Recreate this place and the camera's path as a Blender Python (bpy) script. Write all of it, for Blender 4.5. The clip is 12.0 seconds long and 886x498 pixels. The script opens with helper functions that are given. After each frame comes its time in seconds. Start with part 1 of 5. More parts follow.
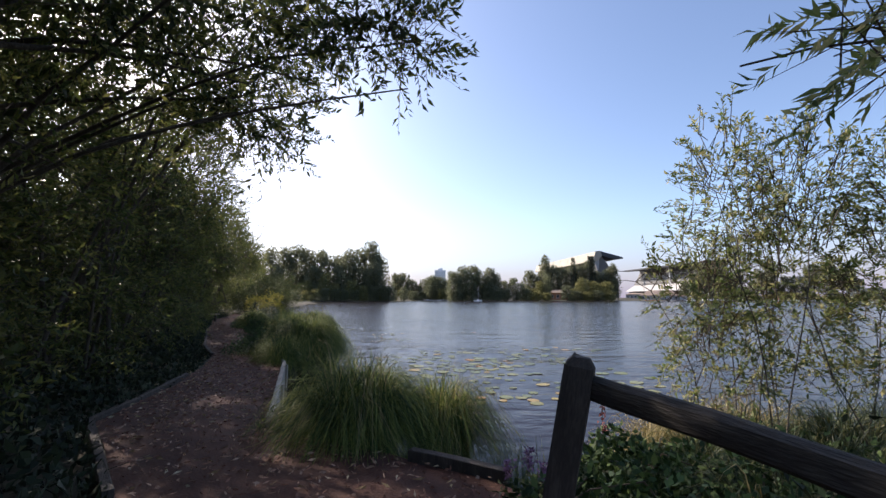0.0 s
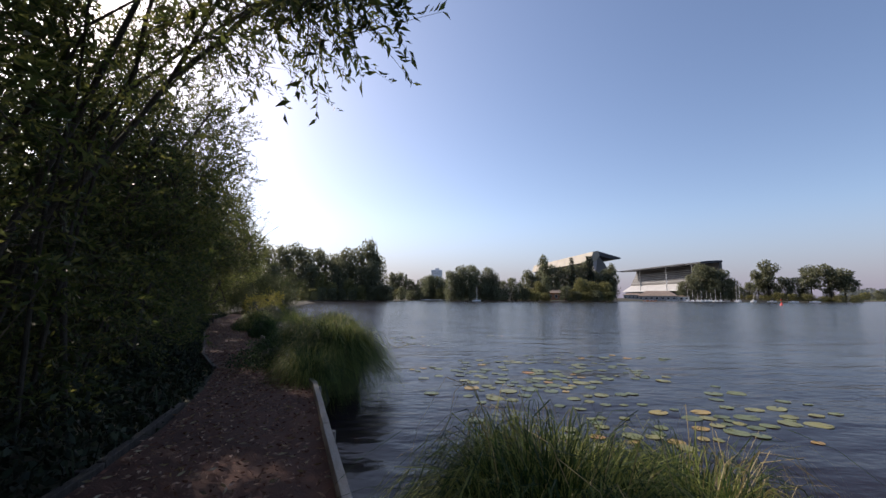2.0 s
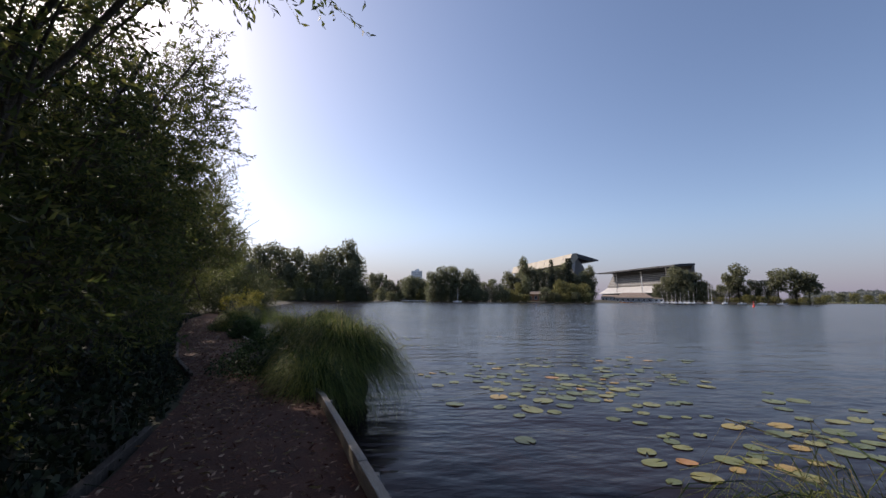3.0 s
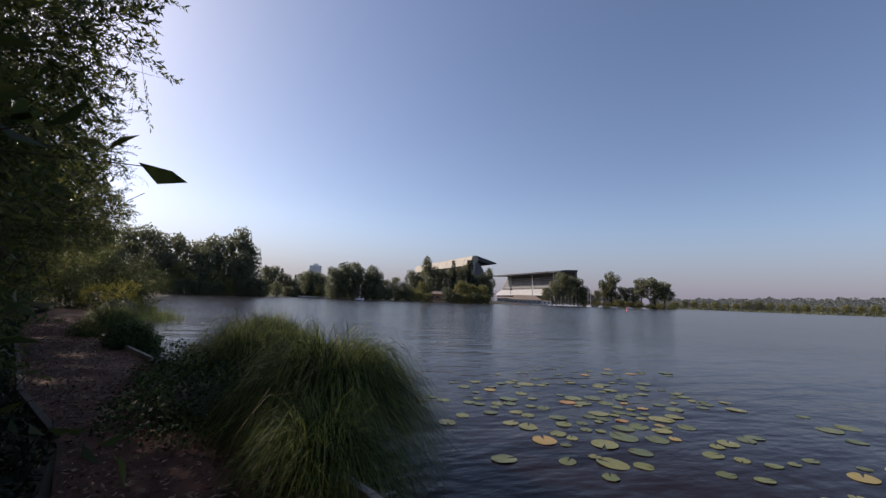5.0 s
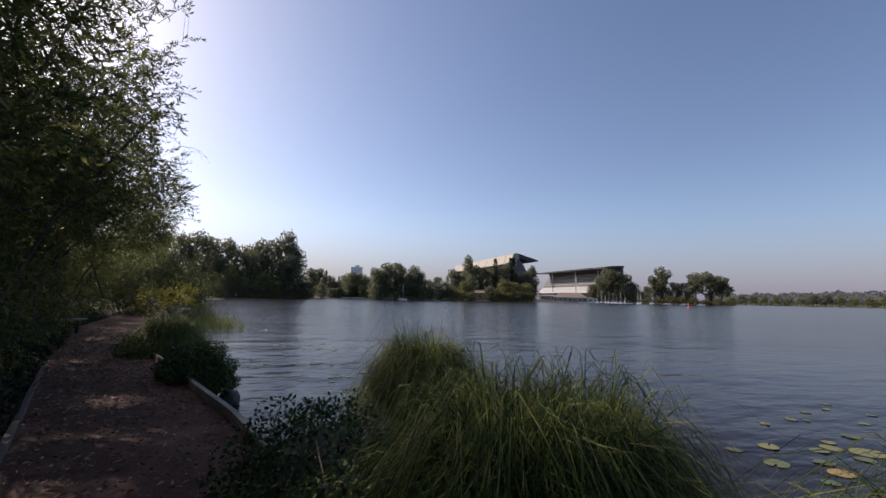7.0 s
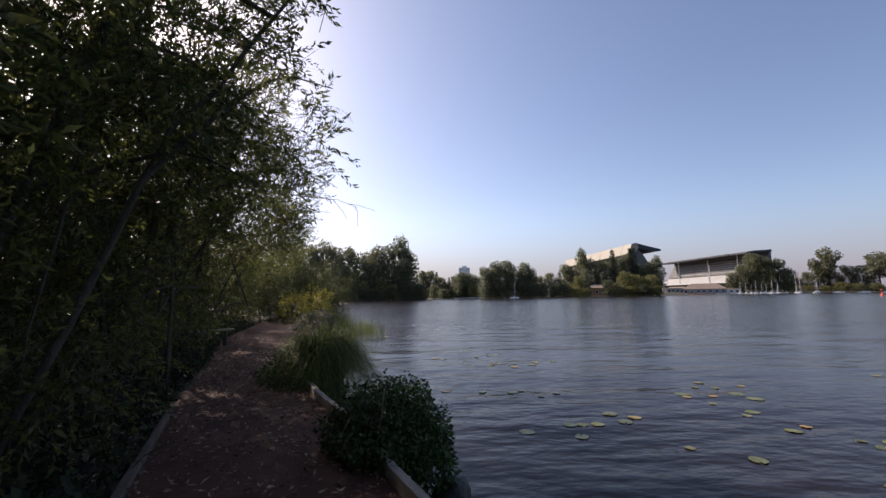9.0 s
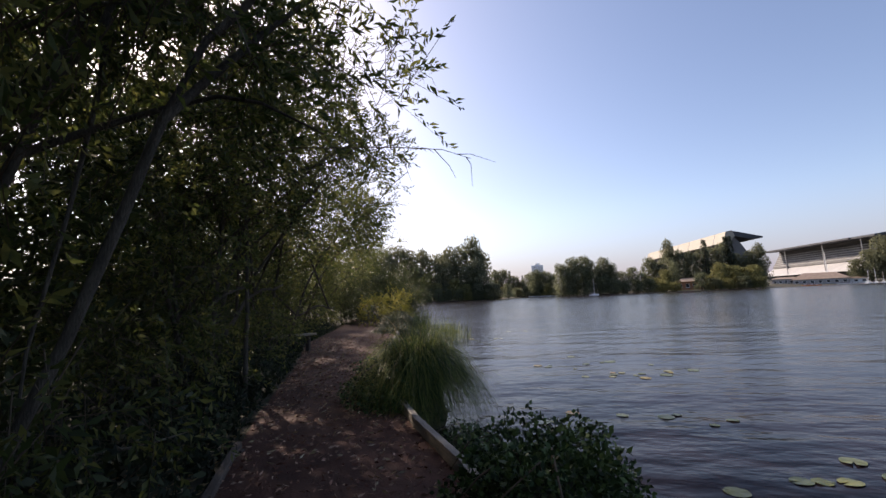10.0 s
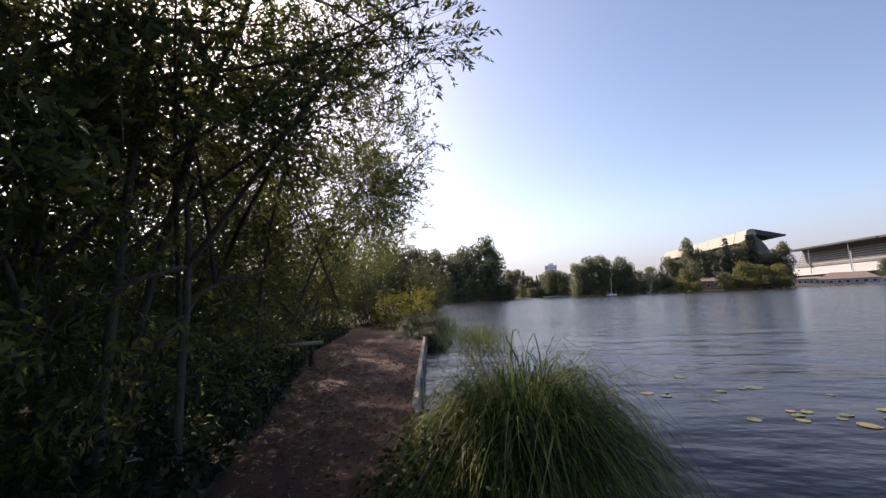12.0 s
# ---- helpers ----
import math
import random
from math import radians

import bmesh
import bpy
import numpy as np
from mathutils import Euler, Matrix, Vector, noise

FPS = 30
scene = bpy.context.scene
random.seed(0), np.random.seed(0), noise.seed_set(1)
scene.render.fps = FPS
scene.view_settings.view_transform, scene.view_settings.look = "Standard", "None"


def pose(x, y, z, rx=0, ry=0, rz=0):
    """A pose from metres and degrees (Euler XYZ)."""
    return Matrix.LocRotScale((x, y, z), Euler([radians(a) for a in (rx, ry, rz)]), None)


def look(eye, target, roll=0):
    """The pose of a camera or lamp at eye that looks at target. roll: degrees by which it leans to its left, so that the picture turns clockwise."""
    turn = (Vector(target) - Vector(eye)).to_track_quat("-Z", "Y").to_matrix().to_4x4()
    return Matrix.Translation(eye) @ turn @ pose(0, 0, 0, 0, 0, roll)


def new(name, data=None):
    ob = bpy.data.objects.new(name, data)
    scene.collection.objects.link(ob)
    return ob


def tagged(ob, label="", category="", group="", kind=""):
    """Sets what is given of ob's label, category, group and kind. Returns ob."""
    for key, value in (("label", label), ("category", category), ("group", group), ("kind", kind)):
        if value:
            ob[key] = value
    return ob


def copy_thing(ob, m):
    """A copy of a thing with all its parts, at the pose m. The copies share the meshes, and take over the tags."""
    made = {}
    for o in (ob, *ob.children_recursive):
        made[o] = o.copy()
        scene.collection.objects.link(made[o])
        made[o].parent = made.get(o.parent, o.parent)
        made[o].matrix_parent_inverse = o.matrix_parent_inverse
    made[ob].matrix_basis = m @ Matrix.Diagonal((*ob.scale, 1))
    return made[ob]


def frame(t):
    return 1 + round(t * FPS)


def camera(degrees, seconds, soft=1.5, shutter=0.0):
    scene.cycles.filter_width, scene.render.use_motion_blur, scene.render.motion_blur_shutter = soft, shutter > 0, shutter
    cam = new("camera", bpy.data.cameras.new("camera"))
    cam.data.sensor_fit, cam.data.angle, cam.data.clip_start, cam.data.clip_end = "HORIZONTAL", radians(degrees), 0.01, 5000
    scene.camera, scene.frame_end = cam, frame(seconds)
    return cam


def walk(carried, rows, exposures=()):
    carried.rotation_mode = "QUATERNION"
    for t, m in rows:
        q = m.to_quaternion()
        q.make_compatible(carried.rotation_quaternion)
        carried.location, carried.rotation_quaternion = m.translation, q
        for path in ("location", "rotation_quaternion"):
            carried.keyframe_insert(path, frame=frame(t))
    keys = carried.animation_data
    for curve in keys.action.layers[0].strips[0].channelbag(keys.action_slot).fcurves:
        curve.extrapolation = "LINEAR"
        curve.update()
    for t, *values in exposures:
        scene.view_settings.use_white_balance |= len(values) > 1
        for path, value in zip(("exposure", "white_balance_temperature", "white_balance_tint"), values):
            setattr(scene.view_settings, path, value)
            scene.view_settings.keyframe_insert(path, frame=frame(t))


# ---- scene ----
cam = camera(94.1, 12.0)
PATH = [
    (0, (2.801, -0.636, 1.775), (2.983, 1.341, 2.012), 0.1),
    (0.5, (2.537, -0.133, 1.757), (2.733, 1.844, 1.992), 0.4),
    (1, (2.311, 0.42, 1.775), (2.509, 2.396, 2.01), 0.3),
    (1.5, (2.045, 1.05, 1.768), (2.245, 3.026, 2.003), 0.3),
    (2, (1.651, 1.65, 1.755), (1.852, 3.626, 1.991), 0.3),
    (2.5, (1.325, 2.272, 1.69), (1.537, 4.246, 1.931), 0.1),
    (3, (1.04, 2.93, 1.63), (1.338, 4.893, 1.872), 0.5),
    (3.5, (0.7, 3.45, 1.64), (1.181, 5.376, 1.883), 1.5),
    (5.5, (-0.484, 6.29, 1.719), (0.277, 8.124, 1.962), 2.0),
    (6, (-0.72, 7.315, 1.718), (-0.008, 9.169, 1.957), 2.0),
    (6.5, (-1.051, 8.466, 1.718), (-0.427, 10.352, 1.954), 1.5),
    (8.5, (-2.5, 12.72, 1.64), (-2.066, 14.659, 1.872), 0.5),
    (9, (-2.8, 13.45, 1.645), (-2.715, 15.435, 1.874), -0.9),
    (9.5, (-3.05, 14.15, 1.6), (-3.178, 16.132, 1.832), -1.6),
    (10, (-3.36, 14.9, 1.61), (-3.615, 16.87, 1.849), -2.4),
    (10.5, (-3.65, 15.55, 1.665), (-3.962, 17.512, 1.902), -2.1),
    (11, (-3.96, 16.27, 1.66), (-4.276, 18.23, 1.898), -2.2),
    (11.5, (-4.31, 16.97, 1.62), (-4.626, 18.929, 1.863), -2.4),
    (12, (-4.53, 17.78, 1.56), (-4.842, 19.741, 1.803), -2.4),
]
walk(cam, [(t, look(eye, target, roll)) for t, eye, target, roll in PATH],
     [(0, 0.8, 6850, 17), (0.8, 0.5, 6900, 17), (1.5, 0.33, 6900, 17), (2.5, 0.2, 6900, 18), (3.5, 0.05, 6950, 18), (5.5, -0.05, 6950, 19), (6.5, 0.0, 6950, 19), (8.5, 0.1, 7050, 20), (9.5, 0.42, 7300, 21), (12, 0.6, 7400, 21)])

# ---- world, sun ----
SUN_AZ, SUN_EL = -43.5, 32.3
world = bpy.data.worlds.new("sky")
scene.world = world
world.use_nodes = True
wn = world.node_tree.nodes
sky = wn.new("ShaderNodeTexSky")
sky.sky_type = "NISHITA"
sky.sun_disc = False
sky.sun_elevation = radians(SUN_EL)
sky.sun_rotation = radians(SUN_AZ)
sky.air_density = 0.9
sky.dust_density = 1.25
sky.ozone_density = 2.9
wn["Background"].inputs["Strength"].default_value = 0.15
# a layer of pale haze over the whole horizon
wl = world.node_tree.links
wco = wn.new("ShaderNodeTexCoord")
sep = wn.new("ShaderNodeSeparateXYZ")
wl.new(wco.outputs["Generated"], sep.inputs[0])
thin = wn.new("ShaderNodeMapRange")
thin.interpolation_type = "SMOOTHSTEP"
thin.inputs[1].default_value, thin.inputs[2].default_value = -0.02, 0.2
thin.inputs[3].default_value, thin.inputs[4].default_value = 0.85, 0.0
wl.new(sep.outputs["Z"], thin.inputs[0])
haze = wn.new("ShaderNodeMix")
haze.data_type = "RGBA"
haze.inputs[7].default_value = (1.78, 1.74, 2.5, 1)
wl.new(thin.outputs[0], haze.inputs[0])
wl.new(sky.outputs[0], haze.inputs[6])
wl.new(haze.outputs[2], wn["Background"].inputs["Color"])
sun = new("sun", bpy.data.lights.new("sun", "SUN"))
sun.data.energy, sun.data.angle, sun.data.color = 4.6, radians(0.6), (1.0, 0.93, 0.82)
a, e = radians(SUN_AZ), radians(SUN_EL)
SUN_WAY = Vector((math.sin(a) * math.cos(e), math.cos(a) * math.cos(e), math.sin(e)))
sun.matrix_world = look(SUN_WAY * 60, (0, 0, 0))


# ---- materials ----
def material(name, colours, scale=6.0, rough=0.8, bump=0.3, metal=0.0, island=0.0, thing=0.0, translucent=0.0, stretch=(1, 1, 1), fine=8.0, specular=0.4):
    """colours: two or three tones mixed by a large and a fine noise; island or thing: how much each piece varies."""
    m = bpy.data.materials.new(name)
    m.use_nodes = True
    n, k = m.node_tree.nodes, m.node_tree.links
    bsdf = n["Principled BSDF"]
    bsdf.inputs["Roughness"].default_value = rough
    bsdf.inputs["Metallic"].default_value = metal
    bsdf.inputs["Specular IOR Level"].default_value = specular
    co = n.new("ShaderNodeTexCoord")
    mp = n.new("ShaderNodeMapping")
    mp.inputs["Scale"].default_value = stretch
    k.new(co.outputs["Object"], mp.inputs[0])
    big = n.new("ShaderNodeTexNoise")
    big.inputs["Scale"].default_value = scale
    big.inputs["Detail"].default_value = 4
    small = n.new("ShaderNodeTexNoise")
    small.inputs["Scale"].default_value = scale * fine
    small.inputs["Detail"].default_value = 3
    k.new(mp.outputs[0], big.inputs[0])
    k.new(mp.outputs[0], small.inputs[0])
    mix = n.new("ShaderNodeMath")
    mix.operation = "MULTIPLY_ADD"
    mix.inputs[1].default_value = 0.45
    k.new(small.outputs[0], mix.inputs[0])
    half = n.new("ShaderNodeMath")
    half.operation = "MULTIPLY"
    half.inputs[1].default_value = 0.55
    k.new(big.outputs[0], half.inputs[0])
    k.new(half.outputs[0], mix.inputs[2])
    value = mix.outputs[0]
    if island or thing:
        src = n.new("ShaderNodeNewGeometry").outputs["Random Per Island"] if island else n.new("ShaderNodeObjectInfo").outputs["Random"]
        amount = island or thing
        sub = n.new("ShaderNodeMath")
        sub.operation = "MULTIPLY_ADD"
        sub.inputs[1].default_value, sub.inputs[2].default_value = amount, -amount / 2
        k.new(src, sub.inputs[0])
        add = n.new("ShaderNodeMath")
        add.operation = "ADD"
        k.new(value, add.inputs[0])
        k.new(sub.outputs[0], add.inputs[1])
        value = add.outputs[0]
    ramp = n.new("ShaderNodeValToRGB")
    els = ramp.color_ramp.elements
    spots = [0.3, 0.7] if len(colours) == 2 else [0.25 + 0.5 * i / (len(colours) - 1) for i in range(len(colours))]
    while len(els) < len(colours):
        els.new(0.5)
    for el, p, c in zip(els, spots, colours):
        el.position, el.color = p, (*c, 1)
    k.new(value, ramp.inputs[0])
    k.new(ramp.outputs[0], bsdf.inputs["Base Color"])
    if bump:
        b = n.new("ShaderNodeBump")
        b.inputs["Strength"].default_value = bump
        b.inputs["Distance"].default_value = 0.02
        k.new(mix.outputs[0], b.inputs["Height"])
        k.new(b.outputs[0], bsdf.inputs["Normal"])
    if translucent:
        tr = n.new("ShaderNodeBsdfTranslucent")
        k.new(ramp.outputs[0], tr.inputs[0])
        mx = n.new("ShaderNodeMixShader")
        mx.inputs[0].default_value = translucent
        k.new(bsdf.outputs[0], mx.inputs[1])
        k.new(tr.outputs[0], mx.inputs[2])
        k.new(mx.outputs[0], n["Material Output"].inputs[0])
    return m


def water_material():
    m = bpy.data.materials.new("lake_water")
    m.use_nodes = True
    n, k = m.node_tree.nodes, m.node_tree.links
    bsdf = n["Principled BSDF"]
    bsdf.inputs["Base Color"].default_value = (0.016, 0.011, 0.013, 1)
    bsdf.inputs["Roughness"].default_value = 0.16
    bsdf.inputs["IOR"].default_value = 1.33
    bsdf.inputs["Specular IOR Level"].default_value = 0.16
    co = n.new("ShaderNodeTexCoord")
    height = None
    for scale, stretch, turn, weight in ((0.5, (0.6, 1.4, 1), 14, 1.0), (1.7, (0.6, 1.3, 1), -16, 0.42), (5.5, (0.75, 1.3, 1), 24, 0.13)):
        mp = n.new("ShaderNodeMapping")
        mp.inputs["Scale"].default_value = stretch
        mp.inputs["Rotation"].default_value = (0, 0, radians(turn))
        k.new(co.outputs["Object"], mp.inputs[0])
        tex = n.new("ShaderNodeTexNoise")
        tex.inputs["Scale"].default_value = scale
        tex.inputs["Detail"].default_value = 2
        k.new(mp.outputs[0], tex.inputs[0])
        mul = n.new("ShaderNodeMath")
        mul.operation = "MULTIPLY"
        mul.inputs[1].default_value = weight
        k.new(tex.outputs[0], mul.inputs[0])
        if height is None:
            height = mul.outputs[0]
        else:
            add = n.new("ShaderNodeMath")
            k.new(height, add.inputs[0])
            k.new(mul.outputs[0], add.inputs[1])
            height = add.outputs[0]
    calm = n.new("ShaderNodeTexNoise")
    calm.inputs["Scale"].default_value = 0.09
    calm.inputs["Detail"].default_value = 3
    k.new(co.outputs["Object"], calm.inputs[0])
    span = n.new("ShaderNodeMapRange")
    span.inputs[1].default_value, span.inputs[2].default_value = 0.38, 0.62
    span.inputs[3].default_value, span.inputs[4].default_value = 0.55, 1.25
    k.new(calm.outputs[0], span.inputs[0])
    b = n.new("ShaderNodeBump")
    k.new(span.outputs[0], b.inputs["Strength"])
    b.inputs["Distance"].default_value = 0.09
    k.new(height, b.inputs["Height"])
    k.new(b.outputs[0], bsdf.inputs["Normal"])
    return m


WATER = water_material()
EARTH = material("dark_earth", [(0.02, 0.016, 0.01), (0.05, 0.042, 0.025), (0.045, 0.055, 0.02)], 1.2, 0.95, 0.6)
MULCH = material("bark_mulch", [(0.024, 0.0075, 0.0045), (0.064, 0.021, 0.0115), (0.125, 0.05, 0.03)], 4.0, 0.9, 1.0, fine=16)
CHIP = material("wood_chip", [(0.13, 0.052, 0.033), (0.24, 0.115, 0.075), (0.4, 0.26, 0.18)], 9.0, 0.85, 0.3, island=0.7)
FALLEN = material("fallen_leaf", [(0.2, 0.12, 0.05), (0.3, 0.22, 0.1), (0.36, 0.3, 0.2)], 9.0, 0.8, 0.2, island=0.8)
GREY_WOOD = material("weathered_wood", [(0.14, 0.12, 0.1), (0.27, 0.24, 0.2), (0.38, 0.34, 0.29)], 3.0, 0.85, 0.6, thing=0.2, stretch=(1, 6, 6), fine=7)
DARK_WOOD = material("dark_fence_wood", [(0.014, 0.01, 0.008), (0.036, 0.027, 0.021), (0.085, 0.066, 0.052)], 3.0, 0.8, 0.8, stretch=(6, 6, 1), fine=7)
BROWN_WOOD = material("brown_timber", [(0.03, 0.022, 0.017), (0.085, 0.063, 0.05), (0.17, 0.135, 0.11)], 3.0, 0.85, 0.6, stretch=(1, 6, 6), fine=7)
RAIL_WOOD = material("split_rail_wood", [(0.012, 0.01, 0.008), (0.036, 0.03, 0.025), (0.1, 0.086, 0.072)], 2.6, 0.8, 0.9, stretch=(1, 7, 7), fine=7)
BARK = material("willow_bark", [(0.024, 0.02, 0.015), (0.06, 0.05, 0.038), (0.115, 0.1, 0.078)], 5.0, 0.9, 0.9, stretch=(3, 3, 0.7))
TWIG = material("twig_bark", [(0.05, 0.035, 0.022), (0.11, 0.08, 0.05)], 8.0, 0.8, 0.2)
LEAF = material("willow_leaf", [(0.05, 0.072, 0.021), (0.1, 0.125, 0.036), (0.19, 0.19, 0.055)], 0.5, 0.42, 0, island=0.6, translucent=0.62, fine=3)
# willow leaf darkened: the thicket's shade is put into its colour
LEAF_SHADED = material("shaded_willow_leaf", [(0.026, 0.04, 0.015), (0.05, 0.066, 0.022), (0.09, 0.1, 0.03)], 0.5, 0.55, 0, island=0.5, translucent=0.5, fine=3)
LEAF_PALE = material("sapling_leaf", [(0.1, 0.14, 0.04), (0.2, 0.235, 0.075), (0.36, 0.33, 0.14)], 0.8, 0.45, 0, island=0.7, translucent=0.5, fine=3)
LEAF_YELLOW = material("yellowing_leaf", [(0.13, 0.15, 0.025), (0.28, 0.26, 0.04), (0.4, 0.34, 0.06)], 0.8, 0.55, 0, island=0.6, translucent=0.4, fine=3)
BRAMBLE = material("bramble_leaf", [(0.015, 0.032, 0.012), (0.04, 0.075, 0.024), (0.1, 0.15, 0.045)], 1.5, 0.6, 0, island=0.55, translucent=0.15, fine=3, specular=0.2)
SEDGE = material("sedge_blade", [(0.022, 0.048, 0.014), (0.08, 0.122, 0.03), (0.26, 0.285, 0.08)], 1.1, 0.6, 0, island=0.85, translucent=0.42, fine=3, specular=0.2)
STRAW = material("dry_grass", [(0.13, 0.12, 0.04), (0.3, 0.23, 0.09), (0.42, 0.34, 0.17)], 1.1, 0.6, 0, island=0.6, translucent=0.3, fine=3)
BANK_GRASS = material("bank_grass", [(0.015, 0.03, 0.01), (0.04, 0.062, 0.02), (0.12, 0.125, 0.045)], 1.1, 0.55, 0, island=0.6, translucent=0.25, fine=3)
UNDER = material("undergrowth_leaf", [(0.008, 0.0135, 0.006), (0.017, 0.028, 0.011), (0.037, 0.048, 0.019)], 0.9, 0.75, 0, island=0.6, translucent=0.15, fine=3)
PURPLE = material("loosestrife_flower", [(0.2, 0.09, 0.18), (0.32, 0.16, 0.28)], 4, 0.6, 0, island=0.5)
RED_STEM = material("red_seed_head", [(0.25, 0.05, 0.04), (0.4, 0.12, 0.09)], 4, 0.6, 0, island=0.5)
PAD = material("lily_pad", [(0.08, 0.095, 0.025), (0.14, 0.15, 0.036), (0.22, 0.195, 0.05)], 5.0, 0.35, 0.1, thing=0.5, fine=4)
PAD_OLD = material("yellowing_lily_pad", [(0.26, 0.21, 0.055), (0.34, 0.22, 0.06), (0.37, 0.17, 0.055)], 5.0, 0.4, 0.1, thing=0.5, fine=4)
STONE = material("wet_dark_stone", [(0.012, 0.011, 0.009), (0.035, 0.03, 0.025)], 5.0, 0.5, 0.8)
# far foliage: distance haze put into the colours, paler and greyer than near leaves
FAR_LEAF = material("hazy_far_foliage", [(0.14, 0.15, 0.1), (0.19, 0.2, 0.125), (0.25, 0.25, 0.145)], 0.05, 0.8, 0, island=0.3, translucent=0.62, fine=4, specular=0.1)
FAR_LIGHT = material("hazy_light_foliage", [(0.15, 0.16, 0.075), (0.22, 0.215, 0.09), (0.31, 0.27, 0.115)], 0.05, 0.8, 0, island=0.3, translucent=0.5, fine=4, specular=0.1)
FAR_WILLOW = material("hazy_willow_foliage", [(0.14, 0.155, 0.1), (0.19, 0.205, 0.125), (0.25, 0.26, 0.145)], 0.05, 0.8, 0, island=0.3, translucent=0.6, fine=4, specular=0.1)
FAR_CONIFER = material("hazy_conifer_foliage", [(0.075, 0.09, 0.07), (0.11, 0.125, 0.085)], 0.05, 0.85, 0, island=0.5, translucent=0.4, fine=4, specular=0.1)
# hill woods: a stronger haze mixed into the base colour
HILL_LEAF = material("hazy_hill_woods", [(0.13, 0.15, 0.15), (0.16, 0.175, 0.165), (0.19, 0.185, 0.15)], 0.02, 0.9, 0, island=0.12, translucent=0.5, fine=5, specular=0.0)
ROOF_CREAM = material("cream_roof_panel", [(0.3, 0.27, 0.215), (0.37, 0.335, 0.27)], 0.1, 0.6, 0.1)
ROOF_DARK = material("dark_steel_roof", [(0.035, 0.038, 0.045), (0.06, 0.065, 0.075)], 0.1, 0.6, 0.1)
CONCRETE = material("grey_concrete", [(0.27, 0.27, 0.275), (0.36, 0.355, 0.35)], 0.15, 0.8, 0.2)
# dark grey concrete, also carrying the shade under the stadium roof in its colour
SHADED_CONCRETE = material("dark_shaded_concrete", [(0.1, 0.1, 0.1), (0.15, 0.148, 0.145)], 0.15, 0.85, 0.2)
SEAT_WHITE = material("pale_seating", [(0.36, 0.36, 0.36), (0.47, 0.46, 0.455)], 0.15, 0.7, 0.2)
# white paint; on the far tower it also stands in for haze
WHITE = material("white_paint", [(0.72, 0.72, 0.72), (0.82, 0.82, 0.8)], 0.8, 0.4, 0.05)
BROWN_ROOF = material("brown_shingle_roof", [(0.2, 0.15, 0.12), (0.32, 0.25, 0.2)], 0.5, 0.85, 0.3)
BRICK = material("brick_wall", [(0.3, 0.14, 0.08), (0.42, 0.22, 0.13)], 0.6, 0.85, 0.3)
GLASS = material("dark_window_glass", [(0.02, 0.025, 0.03), (0.05, 0.06, 0.07)], 0.3, 0.1, 0)
ORANGE = material("orange_plastic", [(0.7, 0.2, 0.05), (0.8, 0.3, 0.08)], 2.0, 0.5, 0)
RED = material("red_buoy_paint", [(0.6, 0.06, 0.05), (0.72, 0.12, 0.08)], 2.0, 0.4, 0)


# ---- mesh helpers ----
def mesh_of(name, verts, faces):
    """A mesh from arrays: verts (n, 3), faces (m, 3 or 4), or a list of such pairs."""
    verts = np.asarray(verts, dtype=np.float32)
    faces = np.asarray(faces, dtype=np.int32)
    me = bpy.data.meshes.new(name)
    k = faces.shape[1]
    me.vertices.add(len(verts))
    me.vertices.foreach_set("co", verts.ravel())
    me.loops.add(faces.size)
    me.loops.foreach_set("vertex_index", faces.ravel())
    me.polygons.add(len(faces))
    me.polygons.foreach_set("loop_start", np.arange(0, faces.size, k, dtype=np.int32))
    me.update(calc_edges=True)
    me.validate()
    return me


def part(name, shape, mat, parent=None, label="", smooth=False, kind=""):
    """One mesh object, from a bmesh or from arrays, under a thing or a part."""
    if isinstance(shape, bmesh.types.BMesh):
        me = bpy.data.meshes.new(name)
        bmesh.ops.recalc_face_normals(shape, faces=shape.faces)
        shape.to_mesh(me)
        shape.free()
    elif isinstance(shape, bpy.types.Mesh):
        me = shape
    else:
        me = mesh_of(name, *shape)
    if mat and not me.materials:
        me.materials.append(mat)
    if smooth:
        me.polygons.foreach_set("use_smooth", np.ones(len(me.polygons), dtype=bool))
    ob = new(name, me)
    if parent:
        ob.parent = parent
    return tagged(ob, label, kind=kind)


def thing(name, x=0, y=0, z=0, label="", category="", group="", kind=""):
    ob = new(name)
    ob.matrix_basis = pose(x, y, z)
    return tagged(ob, label, category, group, kind)


def join(pieces):
    vs, fs, n = [], [], 0
    for v, f in pieces:
        vs.append(np.asarray(v, float))
        fs.append(np.asarray(f, int) + n)
        n += len(v)
    return np.concatenate(vs), np.concatenate(fs)


def tube(points, radii, sides=6):
    """A tapered tube along points, as quads, with closed ends."""
    pts = np.asarray(points, float)
    n = len(pts)
    way = np.gradient(pts, axis=0)
    way /= np.linalg.norm(way, axis=1)[:, None] + 1e-9
    ref = np.where(np.abs(way[:, 2:3]) > 0.9, [[1.0, 0, 0]], [[0, 0, 1.0]])
    s = np.cross(way, ref)
    s /= np.linalg.norm(s, axis=1)[:, None] + 1e-9
    u = np.cross(s, way)
    ang = np.arange(sides) * 2 * math.pi / sides
    rad = np.asarray(radii, float)[:, None, None]
    v = pts[:, None] + rad * (np.cos(ang)[None, :, None] * s[:, None] + np.sin(ang)[None, :, None] * u[:, None])
    i, j = np.meshgrid(np.arange(n - 1), np.arange(sides), indexing="ij")
    a0, b0 = i * sides + j, i * sides + (j + 1) % sides
    f = np.stack([a0, b0, b0 + sides, a0 + sides], -1).reshape(-1, 4)
    return v.reshape(-1, 3), f


